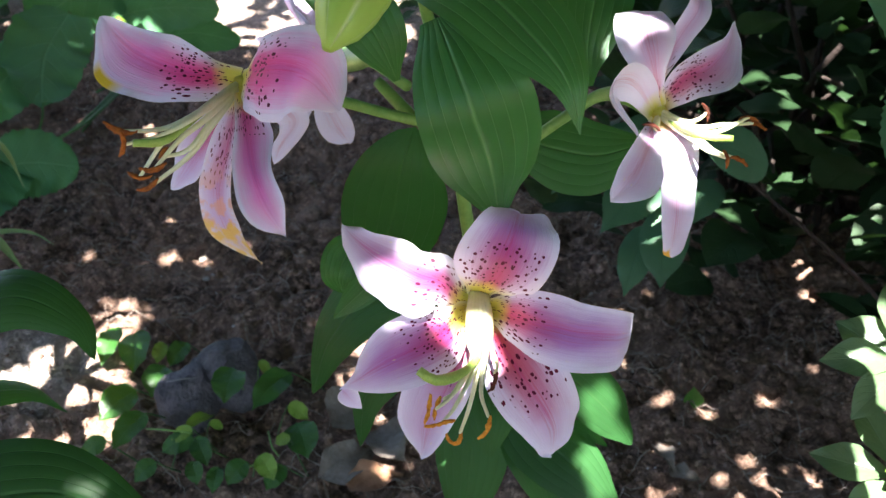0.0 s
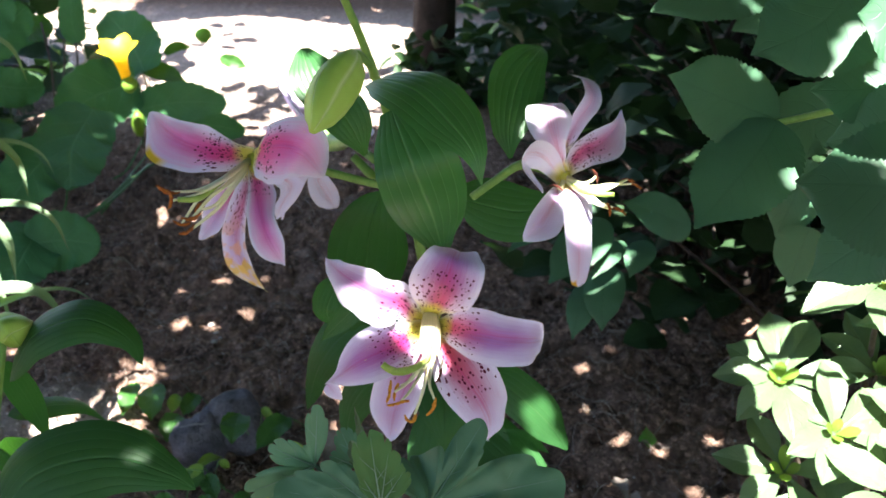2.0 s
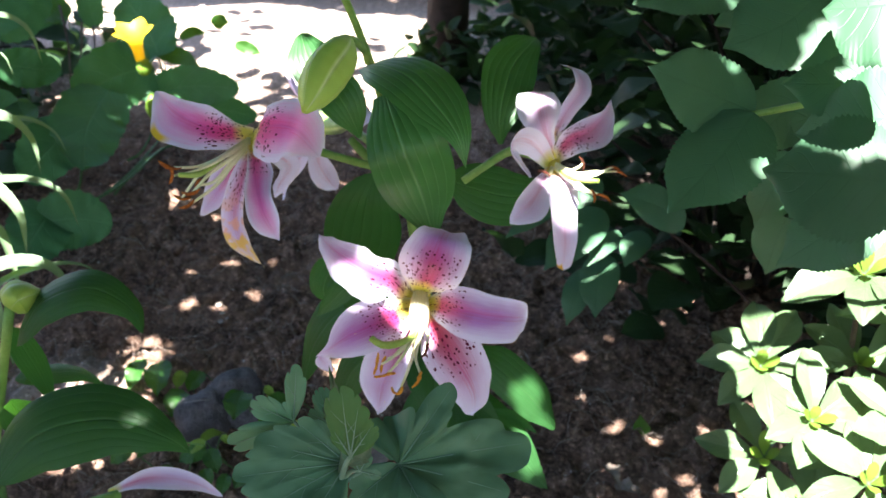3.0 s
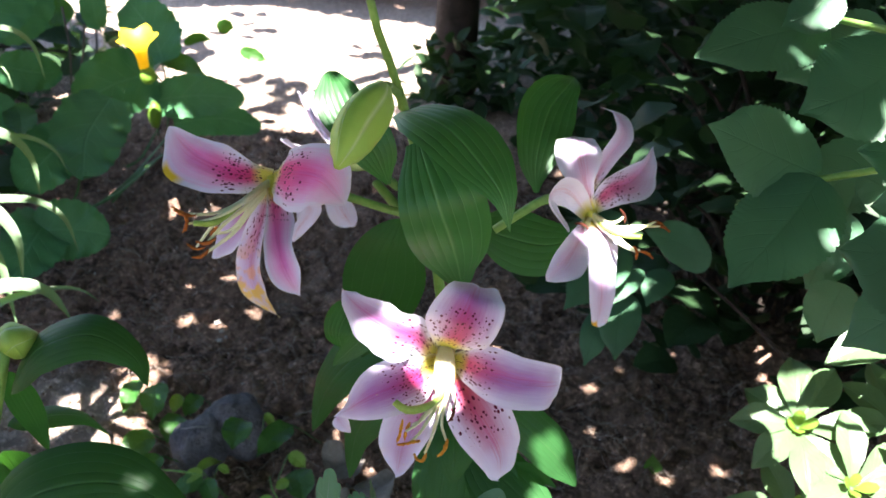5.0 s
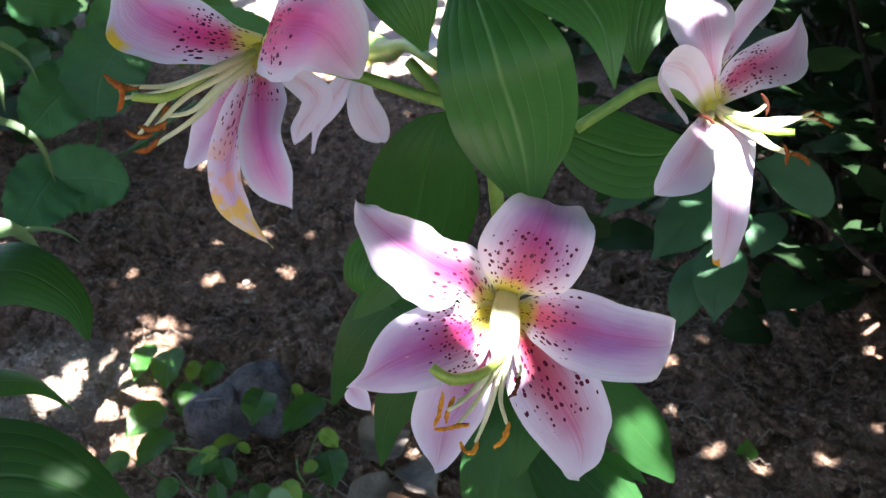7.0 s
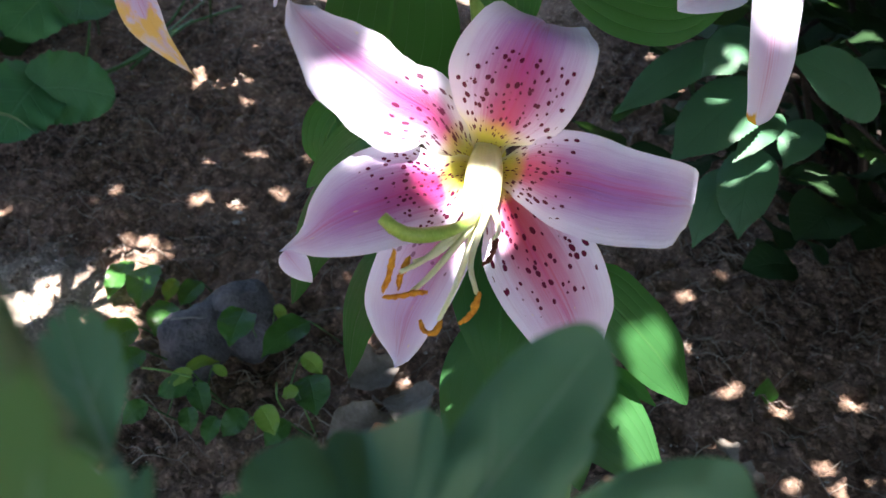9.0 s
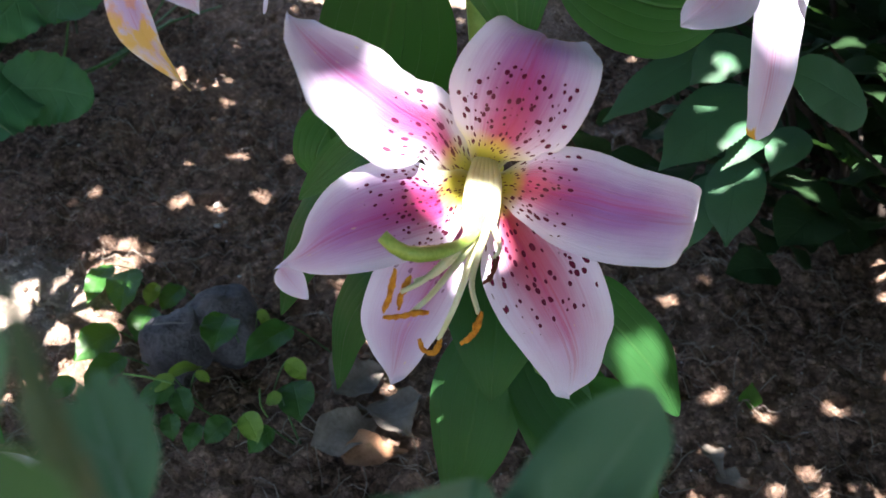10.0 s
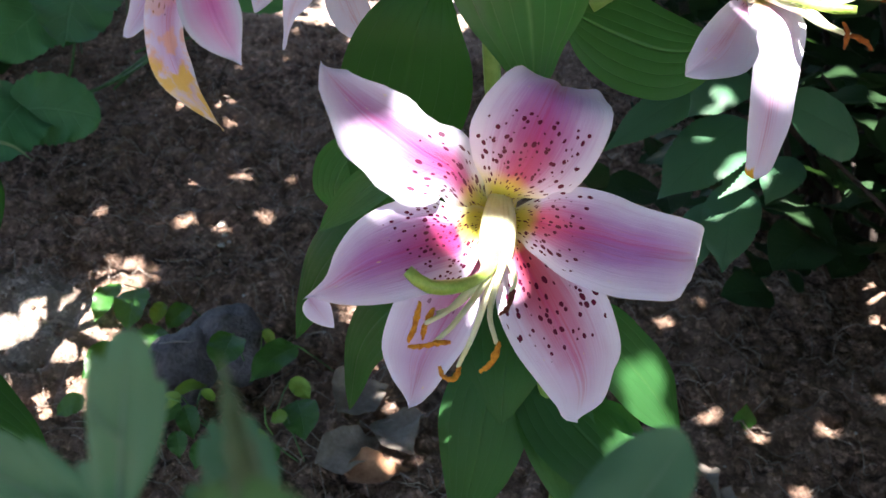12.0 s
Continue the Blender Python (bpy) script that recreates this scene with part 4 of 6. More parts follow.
leaf(lily, [(0.025, 0.478, 0.671), (0.013, 0.487, 0.685), (0.004, 0.497, 0.698), (-0.003, 0.513, 0.707)], 0.023, LILY_LEAF, shape=((1.5, 12.0, 13.5, 4.5), (1.5, 13.0, 14.5, 4.5)), cup=0.1, nu=24)
leaf(lily, [(0.040, 0.489, 0.645), (0.033, 0.486, 0.663), (0.024, 0.492, 0.675), (0.014, 0.507, 0.682)], 0.031, LILY_LEAF, shape=((1.6, 11.6, 14.6, 7.8), (1.6, 13.1, 15.4, 7.8)), cup=0.1, nu=24)
stem(lily, [(0.045, 0.535, 0.603), (0.034, 0.543, 0.610), (0.023, 0.550, 0.618), (0.040, 0.538, 0.621)][:3], [0.0035, 0.0035, 0.003], name="flower_stalk", label="pale green side stalk")

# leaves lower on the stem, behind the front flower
leaf(lily, [(0.086, 0.568, 0.449), (0.091, 0.537, 0.437), (0.093, 0.513, 0.421), (0.095, 0.501, 0.398)], 0.052, LILY_SHADED, cup=-0.15, nu=30, nv=14)
leaf(lily, [(0.119, 0.582, 0.419), (0.139, 0.579, 0.406), (0.161, 0.582, 0.384), (0.180, 0.587, 0.360), (0.196, 0.590, 0.333)], 0.045, LILY_SHADED, shape=((6.0, 19.8, 22.4, 19.8, 5.2), (6.0, 16.7, 19.3, 15.9, 2.6)), cup=-0.1, nu=36, face=(0.1, -0.55, 0.8))
leaf(lily, [(0.140, 0.589, 0.351), (0.157, 0.591, 0.345), (0.170, 0.594, 0.334), (0.181, 0.599, 0.321)], 0.010, LILY_SHADED, shape=((1.9, 5.2, 4.6, 0.7), (1.9, 3.9, 4.0, 0.7)), nu=20, face=(-0.2, -0.5, 0.85))
leaf(lily, [(0.102, 0.602, 0.373), (0.128, 0.582, 0.346), (0.164, 0.569, 0.319), (0.193, 0.563, 0.288)], 0.055, LILY_SHADED, cup=-0.1, nu=30, nv=14, face=(0.0, -0.5, 0.85))
leaf(lily, [(0.088, 0.613, 0.371), (0.084, 0.589, 0.340), (0.082, 0.571, 0.304), (0.077, 0.558, 0.262)], 0.055, LILY_SHADED, cup=-0.1, nu=30, nv=14, face=(-0.1, -0.6, 0.8))
leaf(lily, [(0.062, 0.574, 0.464), (0.015, 0.583, 0.453), (-0.014, 0.579, 0.420), (-0.028, 0.579, 0.371)], 0.045, LILY_SHADED, cup=-0.1, nu=30, nv=14, face=(-0.2, -0.6, 0.8))
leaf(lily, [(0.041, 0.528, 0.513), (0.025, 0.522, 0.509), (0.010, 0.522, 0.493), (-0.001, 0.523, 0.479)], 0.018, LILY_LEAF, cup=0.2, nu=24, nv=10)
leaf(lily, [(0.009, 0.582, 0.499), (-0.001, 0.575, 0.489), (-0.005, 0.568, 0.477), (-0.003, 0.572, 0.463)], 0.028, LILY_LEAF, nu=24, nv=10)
leaf(lily, [(0.060, 0.610, 0.406), (0.028, 0.597, 0.394), (0.007, 0.594, 0.362), (0.003, 0.585, 0.319)], 0.040, LILY_SHADED, cup=-0.1, nu=30, nv=14, face=(-0.2, -0.6, 0.8))
leaf(lily, [(0.105, 0.602, 0.373), (0.118, 0.587, 0.352), (0.132, 0.573, 0.321), (0.144, 0.563, 0.281)], 0.045, LILY_SHADED, nu=26, nv=12, face=(0, -0.6, 0.8))

# ---- second lily at the edge of the bed ----
side = thing("lily_plant", (-0.326, 0.445, 0.0), "green lily stem with a bud and broad drooping leaves", "lily")
stem(side, [(-0.326, 0.445, -0.020), (-0.251, 0.448, 0.342), (-0.231, 0.452, 0.431), (-0.211, 0.456, 0.512)], [0.0040, 0.0038, 0.0036, 0.0040], STEM, n=20)
part("bud", tube(bmesh.new(), [(-0.211, 0.456, 0.510), (-0.207, 0.461, 0.515), (-0.201, 0.465, 0.517), (-0.195, 0.472, 0.517)], [0.0065, 0.0135, 0.0150, 0.0125, 0.008, 0.002], 18, 24, 0.10), BUD, side, "pale green swollen seed head")
leaf(side, [(-0.204, 0.442, 0.487), (-0.186, 0.453, 0.517), (-0.150, 0.454, 0.533), (-0.119, 0.448, 0.524), (-0.106, 0.436, 0.510)], 0.038, LILY_SHADED, cup=-0.25, nu=36, nv=12, face=(-0.1, -0.5, 0.85))
leaf(side, [(-0.179, 0.343, 0.448), (-0.154, 0.361, 0.476), (-0.110, 0.370, 0.486), (-0.071, 0.366, 0.479), (-0.054, 0.364, 0.469)], 0.056, LILY_SHADED, cup=-0.2, nu=36, nv=14, face=(0.0, -0.6, 0.8))
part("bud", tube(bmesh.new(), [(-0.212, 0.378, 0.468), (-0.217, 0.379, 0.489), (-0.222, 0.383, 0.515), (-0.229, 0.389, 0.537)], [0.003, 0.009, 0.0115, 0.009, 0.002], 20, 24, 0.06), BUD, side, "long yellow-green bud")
leaf(side, [(-0.227, 0.377, 0.557), (-0.208, 0.391, 0.580), (-0.192, 0.404, 0.587), (-0.185, 0.413, 0.584)], 0.045, LILY_SHADED, cup=-0.2, nu=24, nv=12, face=(0.0, -0.6, 0.8))
leaf(side, [(-0.230, 0.474, 0.432), (-0.217, 0.510, 0.416), (-0.200, 0.532, 0.400), (-0.182, 0.537, 0.379)], 0.022, LILY_SHADED, cup=-0.2, nu=24, nv=10, face=(0.0, -0.5, 0.85))
leaf(side, [(-0.220, 0.467, 0.487), (-0.218, 0.476, 0.461), (-0.213, 0.483, 0.431), (-0.209, 0.488, 0.401)], 0.022, LILY_SHADED, cup=-0.1, nu=24, nv=10)
leaf(side, [(-0.205, 0.422, 0.455), (-0.213, 0.445, 0.420), (-0.215, 0.453, 0.398), (-0.217, 0.458, 0.372)], 0.03, LILY_SHADED, nu=20, nv=10)
low = stem(side, [(-0.17, 0.50, 0.15), (-0.140, 0.387, 0.388), (-0.123, 0.397, 0.397)], [0.003, 0.003, 0.004], name="flower_stalk")
part("petal", blade(bmesh.new(), [(-0.130, 0.396, 0.399), (-0.103, 0.403, 0.408), (-0.073, 0.410, 0.402), (-0.052, 0.413, 0.388)], 0.017, (0, -0.5, 0.85), "sepal", nu=28, nv=12), PETAL_OUTSIDE, side, "white petal of a low flower")

# ---- narrow arching leaves in the sun ----
strap = thing("strap_leaf_plant", (-0.42, 0.70, 0.0), "sunlit clump of narrow pale green arching leaves", "plant")
stem(strap, [(-0.42, 0.70, -0.02), (-0.41, 0.71, 0.2), (-0.42, 0.70, 0.42), (-0.43, 0.69, 0.62)], [0.006, 0.005, 0.004, 0.003], STEM_DARK)
def strap_leaf(pts, w):
    root = Vector((-0.42, 0.70, pts[0][2] - 0.03))
    leaf(strap, [tuple(root), *pts], w, STRAP, shape="strap", cup=0.25, nu=26, nv=6, face=(0.1, -0.25, 0.96))


strap_leaf([(-0.421, 0.790, 0.609), (-0.373, 0.808, 0.621), (-0.342, 0.808, 0.609), (-0.325, 0.794, 0.578)], 0.015)
strap_leaf([(-0.428, 0.770, 0.533), (-0.370, 0.776, 0.529), (-0.339, 0.771, 0.509), (-0.324, 0.751, 0.477)], 0.020)
strap_leaf([(-0.406, 0.784, 0.507), (-0.356, 0.791, 0.520), (-0.324, 0.790, 0.509), (-0.307, 0.778, 0.491)], 0.012)
strap_leaf([(-0.422, 0.737, 0.481), (-0.374, 0.736, 0.473), (-0.342, 0.727, 0.447), (-0.327, 0.702, 0.412)], 0.022)
strap_leaf([(-0.410, 0.766, 0.449), (-0.357, 0.785, 0.455), (-0.321, 0.783, 0.441), (-0.300, 0.765, 0.413)], 0.016)
strap_leaf([(-0.409, 0.729, 0.362), (-0.367, 0.749, 0.376), (-0.331, 0.751, 0.371), (-0.302, 0.738, 0.348)], 0.026)
strap_leaf([(-0.386, 0.748, 0.351), (-0.339, 0.768, 0.364), (-0.311, 0.779, 0.360), (-0.287, 0.772, 0.352)], 0.012)
strap_leaf([(-0.407, 0.714, 0.421), (-0.378, 0.695, 0.384), (-0.357, 0.680, 0.344), (-0.340, 0.661, 0.306)], 0.026)
strap_leaf([(-0.432, 0.820, 0.574), (-0.400, 0.827, 0.580), (-0.380, 0.824, 0.575), (-0.372, 0.821, 0.556)], 0.009)
strap_leaf([(-0.444, 0.758, 0.401), (-0.412, 0.779, 0.404), (-0.393, 0.779, 0.385), (-0.369, 0.752, 0.322)], 0.022)
strap_leaf([(-0.426, 0.709, 0.347), (-0.393, 0.692, 0.333), (-0.381, 0.678, 0.304), (-0.375, 0.650, 0.265)], 0.020)
strap_leaf([(-0.428, 0.782, 0.477), (-0.410, 0.789, 0.469), (-0.396, 0.793, 0.462), (-0.381, 0.792, 0.444)], 0.014)
strap_leaf([(-0.456, 0.817, 0.479), (-0.428, 0.831, 0.474), (-0.414, 0.828, 0.451), (-0.417, 0.802, 0.405)], 0.018)

# ---- broad-leaved plant with a yellow trumpet flower ----
broad = thing("squash_plant", (-0.62, 1.55, 0.0), "sprawling plant with broad round green leaves", "plant")
def squash_leaf(pts, w):
    leaf(broad, pts, w, ROUND, shape="round", cup=0.10, ruffle=0.055, nu=40, nv=16, teeth=9, tooth=0.10, seed=w * 90)
    b = Vector(pts[0])
    if w < 0.05:
        return
    away = b + (b - EYE_SIDE) * (b.z / (EYE_SIDE.z - b.z))
    foot = Vector((b.x, b.y, 0.0)).lerp(Vector((away.x, away.y, 0.0)), 0.6)
    stem(broad, [tuple(foot), tuple(foot.lerp(b, 0.5) + Vector((0, 0.02, 0.02))), tuple(b)], [0.0019, 0.0018, 0.0016], STEM_DARK, name="leaf_stalk", n=8, sides=6)


def weed_leaf(pts, w):
    leaf(broad, pts, w, CREEPER, shape="pointed", cup=0.12, fold=0.1, ruffle=0.06, nu=20, nv=8, seed=w * 200)


squash_leaf([(-0.561, 1.492, 0.294), (-0.570, 1.404, 0.258), (-0.546, 1.317, 0.220)], 0.132)
squash_leaf([(-0.523, 1.609, 0.299), (-0.575, 1.533, 0.299), (-0.619, 1.468, 0.271)], 0.13)
squash_leaf([(-0.526, 1.592, 0.255), (-0.440, 1.575, 0.278), (-0.352, 1.569, 0.281)], 0.085)
squash_leaf([(-0.546, 1.709, 0.287), (-0.581, 1.754, 0.328), (-0.635, 1.792, 0.377)], 0.125)
squash_leaf([(-0.618, 1.456, 0.239), (-0.642, 1.385, 0.213), (-0.663, 1.335, 0.181)], 0.11)
squash_leaf([(-0.655, 1.347, 0.101), (-0.597, 1.364, 0.103), (-0.536, 1.374, 0.093)], 0.115)
squash_leaf([(-0.644, 1.383, 0.112), (-0.641, 1.305, 0.102), (-0.643, 1.237, 0.075)], 0.115)
squash_leaf([(-0.681, 1.748, 0.329), (-0.691, 1.757, 0.371), (-0.692, 1.784, 0.431)], 0.055)
squash_leaf([(-0.781, 1.543, 0.375), (-0.739, 1.572, 0.400), (-0.708, 1.619, 0.431)], 0.10)
squash_leaf([(-0.797, 1.486, 0.410), (-0.754, 1.527, 0.431), (-0.721, 1.578, 0.471)], 0.12)
weed_leaf([(-0.566, 1.746, 0.281), (-0.511, 1.727, 0.282), (-0.456, 1.691, 0.272)], 0.034)
weed_leaf([(-0.538, 1.810, 0.292), (-0.513, 1.819, 0.305), (-0.483, 1.820, 0.303)], 0.020)
weed_leaf([(-0.743, 1.777, 0.363), (-0.753, 1.740, 0.356), (-0.758, 1.689, 0.347)], 0.050)
weed_leaf([(-0.733, 1.498, 0.262), (-0.708, 1.460, 0.252), (-0.684, 1.409, 0.238)], 0.055)
for pts in ([(-0.678, 1.610, 0.010), (-0.639, 1.727, 0.030), (-0.648, 1.999, 0.020)], [(-0.684, 1.824, 0.010), (-0.663, 1.856, 0.020), (-0.656, 1.944, 0.050)], [(-0.733, 1.553, 0.010), (-0.681, 1.564, 0.060), (-0.667, 1.573, 0.120)], [(-0.650, 1.657, 0.010), (-0.627, 1.807, 0.030), (-0.569, 1.986, 0.020)], [(-0.893, 1.770, 0.010), (-0.895, 1.846, 0.080), (-0.913, 1.887, 0.140)]):
    stem(broad, pts, [0.0028, 0.0026, 0.0020], STEM_DARK, name="runner", label="green trailing runner", n=12, sides=6)
for pts in ([(-0.737, 1.726, 0.371), (-0.688, 1.617, 0.246)], [(-0.696, 1.768, 0.339), (-0.668, 1.676, 0.270)], [(-0.706, 1.743, 0.335), (-0.691, 1.641, 0.248)]):
    stem(broad, [pts[0], tuple((Vector(pts[0]) + Vector(pts[1])) / 2 + Vector((0.006, 0, 0))), pts[1]], [0.0024, 0.0022, 0.0018], TWIG, name="stalk", label="brown weedy stalk", n=8, sides=6)
weed_leaf([(-0.553, 2.097, 0.233), (-0.541, 2.104, 0.245), (-0.522, 2.108, 0.242)], 0.035)
weed_leaf([(-0.496, 2.052, 0.210), (-0.465, 2.057, 0.200), (-0.436, 2.060, 0.188)], 0.03)
squash_leaf([(-0.497, 1.607, 0.207), (-0.429, 1.652, 0.207), (-0.357, 1.694, 0.179)], 0.07)
squash_leaf([(-0.772, 1.528, 0.318), (-0.730, 1.566, 0.298), (-0.694, 1.603, 0.288)], 0.08)
squash_leaf([(-0.759, 1.779, 0.355), (-0.778, 1.764, 0.335), (-0.792, 1.746, 0.299)], 0.06)
squash_leaf([(-0.795, 1.419, 0.229), (-0.765, 1.467, 0.245), (-0.746, 1.502, 0.276)], 0.10)


def trumpet(bm, base, tip, r0, r1, lobes):
    base, tip = Vector(base), Vector(tip)
    ax = (tip - base).normalized()
    sx = ax.orthogonal().normalized()
    sy = ax.cross(sx)
    rows, n, sides = [], 14, lobes * 8
    for i in range(n + 1):
        s = i / n
        r = r0 * (1 + 0.3 * s) + (r1 - r0) * s**4
        row = []
        for j in range(sides):
            a = 2 * math.pi * j / sides
            point = 1 - abs((j / 8) % 1 - 0.5) * 2
            ext = 1 + 0.34 * smooth(0.6, 1, s) * point
            row.append(bm.verts.new(base + ax * (tip - base).length * (s * (1 + 0.12 * smooth(0.6, 1, s) * (point - 0.5))) + (sx * math.cos(a) + sy * math.sin(a)) * r * ext))
        rows.append(row)
    for i in range(n):
        for j in range(sides):
            bm.faces.new((rows[i][j], rows[i][(j + 1) % sides], rows[i + 1][(j + 1) % sides], rows[i + 1][j]))
    return bm


yb, yt = (-0.487, 1.464, 0.358), (-0.490, 1.449, 0.417)
yellow = part("flower", trumpet(bmesh.new(), yb, yt, 0.008, 0.024, 5), YELLOW, broad, "bright yellow five-pointed trumpet flower")
part("calyx", lump(bmesh.new(), (-0.482, 1.463, 0.349), (0.013, 0.016, 0.016), 2, 0.2, 2, 4), YOUNG, yellow, "yellow-green calyx")
stem(broad, [(-0.66, 2.02, 0.0), (-0.56, 1.75, 0.26), (-0.482, 1.463, 0.349)], [0.0022, 0.0022, 0.0028], STEM_DARK, name="flower_stalk")
stem(broad, [(-0.706, 1.551, 0.020), (-0.640, 1.646, 0.030), (-0.617, 1.859, 0.030)], [0.003, 0.003, 0.003], STEM_DARK, name="runner", label="green trailing runner")
part("bud", lump(bmesh.new(), (-0.516, 1.567, 0.239), (0.012, 0.012, 0.026), 2, 0.2, 2, 7), YOUNG, broad, "small green fruit bud")

# ---- stone and creeper ----
bm = lump(bmesh.new(), (-0.255, 0.945, 0.028), (0.036, 0.036, 0.044), 4, 0.22, 1.6, 2.0)
lump(bm, (-0.218, 0.987, 0.032), (0.044, 0.040, 0.046), 4, 0.24, 1.5, 5.0)
rock = part("stone", bm, ROCK)
tagged(rock, "dark grey rounded cleft stone half sunk in soil", "stone")
for pts in ([(-0.274, 0.933, 0.065), (-0.254, 0.933, 0.071), (-0.240, 0.939, 0.069), (-0.240, 0.948, 0.069)], [(-0.248, 0.945, 0.073), (-0.253, 0.978, 0.061), (-0.248, 0.983, 0.068)]):
    part("vein", tube(bmesh.new(), pts, [0.0006, 0.0010, 0.0009, 0.0005], 12, 5), CRACK, rock, "pale raised crack line")

creeper = thing("creeper", (-0.30, 0.90, 0.0), "low creeper with small heart-shaped leaves round the stone", "plant")


def creeper_leaf(base, tip, width, material):
    b, t = Vector(base), Vector(tip)
    d = t - b
    mid = (b + t) / 2 + Vector((0, 0, 0.12 * d.length))
    leaf(creeper, [base, tuple(mid), tip], width, material, shape="pointed", cup=0.14, fold=0.10, ruffle=0.05, nu=22, nv=10, seed=b.x * 90, face=(0.0, -0.6, 0.8))
    stem(creeper, [(b.x - d.x * 0.8, b.y - d.y * 0.8 + 0.01, 0.0), (b.x - d.x * 0.3, b.y - d.y * 0.3, b.z * 0.7), base], [0.0011, 0.0009, 0.0008], STEM_DARK, name="leaf_stalk", n=6, sides=5)


creeper_leaf((-0.338, 1.024, 0.063), (-0.325, 0.965, 0.047), 0.039, CREEPER)
creeper_leaf((-0.302, 1.013, 0.058), (-0.306, 0.991, 0.042), 0.019, YOUNG)
creeper_leaf((-0.276, 1.022, 0.053), (-0.291, 0.992, 0.037), 0.026, CREEPER)
creeper_leaf((-0.292, 0.976, 0.053), (-0.297, 0.936, 0.037), 0.034, CREEPER)
creeper_leaf((-0.193, 0.932, 0.093), (-0.195, 0.889, 0.077), 0.038, CREEPER)
creeper_leaf((-0.135, 0.960, 0.068), (-0.170, 0.908, 0.052), 0.033, CREEPER)
creeper_leaf((-0.172, 0.966, 0.078), (-0.159, 0.959, 0.062), 0.012, YOUNG)
creeper_leaf((-0.114, 0.886, 0.058), (-0.095, 0.848, 0.042), 0.038, CREEPER)
creeper_leaf((-0.116, 0.860, 0.058), (-0.136, 0.868, 0.042), 0.014, YOUNG)
creeper_leaf((-0.129, 0.914, 0.058), (-0.106, 0.910, 0.042), 0.019, YOUNG)
creeper_leaf((-0.145, 0.832, 0.058), (-0.125, 0.813, 0.042), 0.023, YOUNG)
creeper_leaf((-0.238, 0.879, 0.048), (-0.218, 0.917, 0.032), 0.013, YOUNG)
creeper_leaf((-0.214, 0.889, 0.048), (-0.202, 0.896, 0.032), 0.011, YOUNG)
creeper_leaf((-0.230, 0.877, 0.048), (-0.254, 0.868, 0.032), 0.016, YOUNG)
creeper_leaf((-0.310, 0.929, 0.053), (-0.342, 0.891, 0.037), 0.038, CREEPER)
creeper_leaf((-0.287, 0.892, 0.053), (-0.312, 0.847, 0.037), 0.030, CREEPER)
creeper_leaf((-0.317, 0.849, 0.048), (-0.345, 0.838, 0.032), 0.022, CREEPER)
creeper_leaf((-0.227, 0.869, 0.038), (-0.265, 0.863, 0.022), 0.025, CREEPER)
creeper_leaf((-0.227, 0.873, 0.038), (-0.207, 0.846, 0.022), 0.024, CREEPER)
creeper_leaf((-0.221, 0.837, 0.038), (-0.211, 0.818, 0.022), 0.020, CREEPER)
creeper_leaf((-0.159, 0.832, 0.048), (-0.176, 0.811, 0.032), 0.025, CREEPER)
creeper_leaf((-0.377, 1.056, 0.043), (-0.379, 0.998, 0.027), 0.028, CREEPER)
creeper_leaf((-0.118, 0.834, 0.043), (-0.135, 0.812, 0.027), 0.023, CREEPER)
creeper_leaf((-0.259, 0.833, 0.038), (-0.279, 0.816, 0.022), 0.022, CREEPER)
creeper_leaf((-0.192, 0.836, 0.033), (-0.194, 0.812, 0.017), 0.019, CREEPER)
for pts in (
    [(-0.282, 0.875, 0.045), (-0.255, 0.870, 0.050), (-0.228, 0.872, 0.045)],
    [(-0.148, 0.889, 0.040), (-0.136, 0.855, 0.050), (-0.128, 0.851, 0.040)],
    [(-0.166, 0.834, 0.030), (-0.151, 0.831, 0.045), (-0.138, 0.832, 0.050)],
):
    stem(creeper, pts, [0.0010, 0.0010, 0.0008], STEM, name="runner", n=10, sides=5)

# ---- litter ----
for pts, w, mat_, lab in (
    ([(-0.084, 0.935, 0.010), (-0.065, 0.955, 0.020), (-0.040, 0.984, 0.010)], 0.055, DRY, "curled grey-beige dead leaf on soil"),
    ([(-0.086, 0.852, 0.010), (-0.056, 0.869, 0.020), (-0.025, 0.908, 0.010)], 0.045, DRY, "curled grey-beige dead leaf on soil"),
    ([(-0.030, 0.934, 0.010), (-0.007, 0.891, 0.025), (0.012, 0.883, 0.010)], 0.060, DRY, "pale folded dead leaf on soil"),
    ([(-0.057, 0.847, 0.010), (-0.029, 0.847, 0.020), (0.007, 0.865, 0.010)], 0.034, RUSSET, "crumpled russet dead leaf on soil"),
    ([(0.296, 0.939, 0.010), (0.302, 0.904, 0.025), (0.312, 0.891, 0.010)], 0.022, DRY, "bleached scrap of dead leaf"),
    ([(0.308, 0.905, 0.010), (0.320, 0.882, 0.020), (0.341, 0.889, 0.010)], 0.020, DRY, "bleached scrap of dead leaf"),
):
    tagged(part("dead_leaf", blade(bmesh.new(), pts, w, (0.1, -0.3, 0.95), "ovate", cup=0.5, ruffle=0.10, nu=16, nv=10, seed=w * 300), mat_), lab, "dead leaf", "litter on the soil")

for at, size in (((-0.330, 1.280, 0.004), 0.0050), ((-0.318, 1.257, 0.003), 0.0062), ((-0.313, 1.231, 0.003), 0.0048), ((-0.312, 1.188, 0.003), 0.0040), ((-0.318, 1.175, 0.003), 0.0034), ((-0.306, 1.242, 0.003), 0.0030)):
    tagged(part("crumb", lump(bmesh.new(), at, (size, size * 0.8, size * 0.55), 2, 0.5, 2.5, size * 900), PEBBLE), "small whitish crumb lying on the soil", "crumb", "litter on the soil")

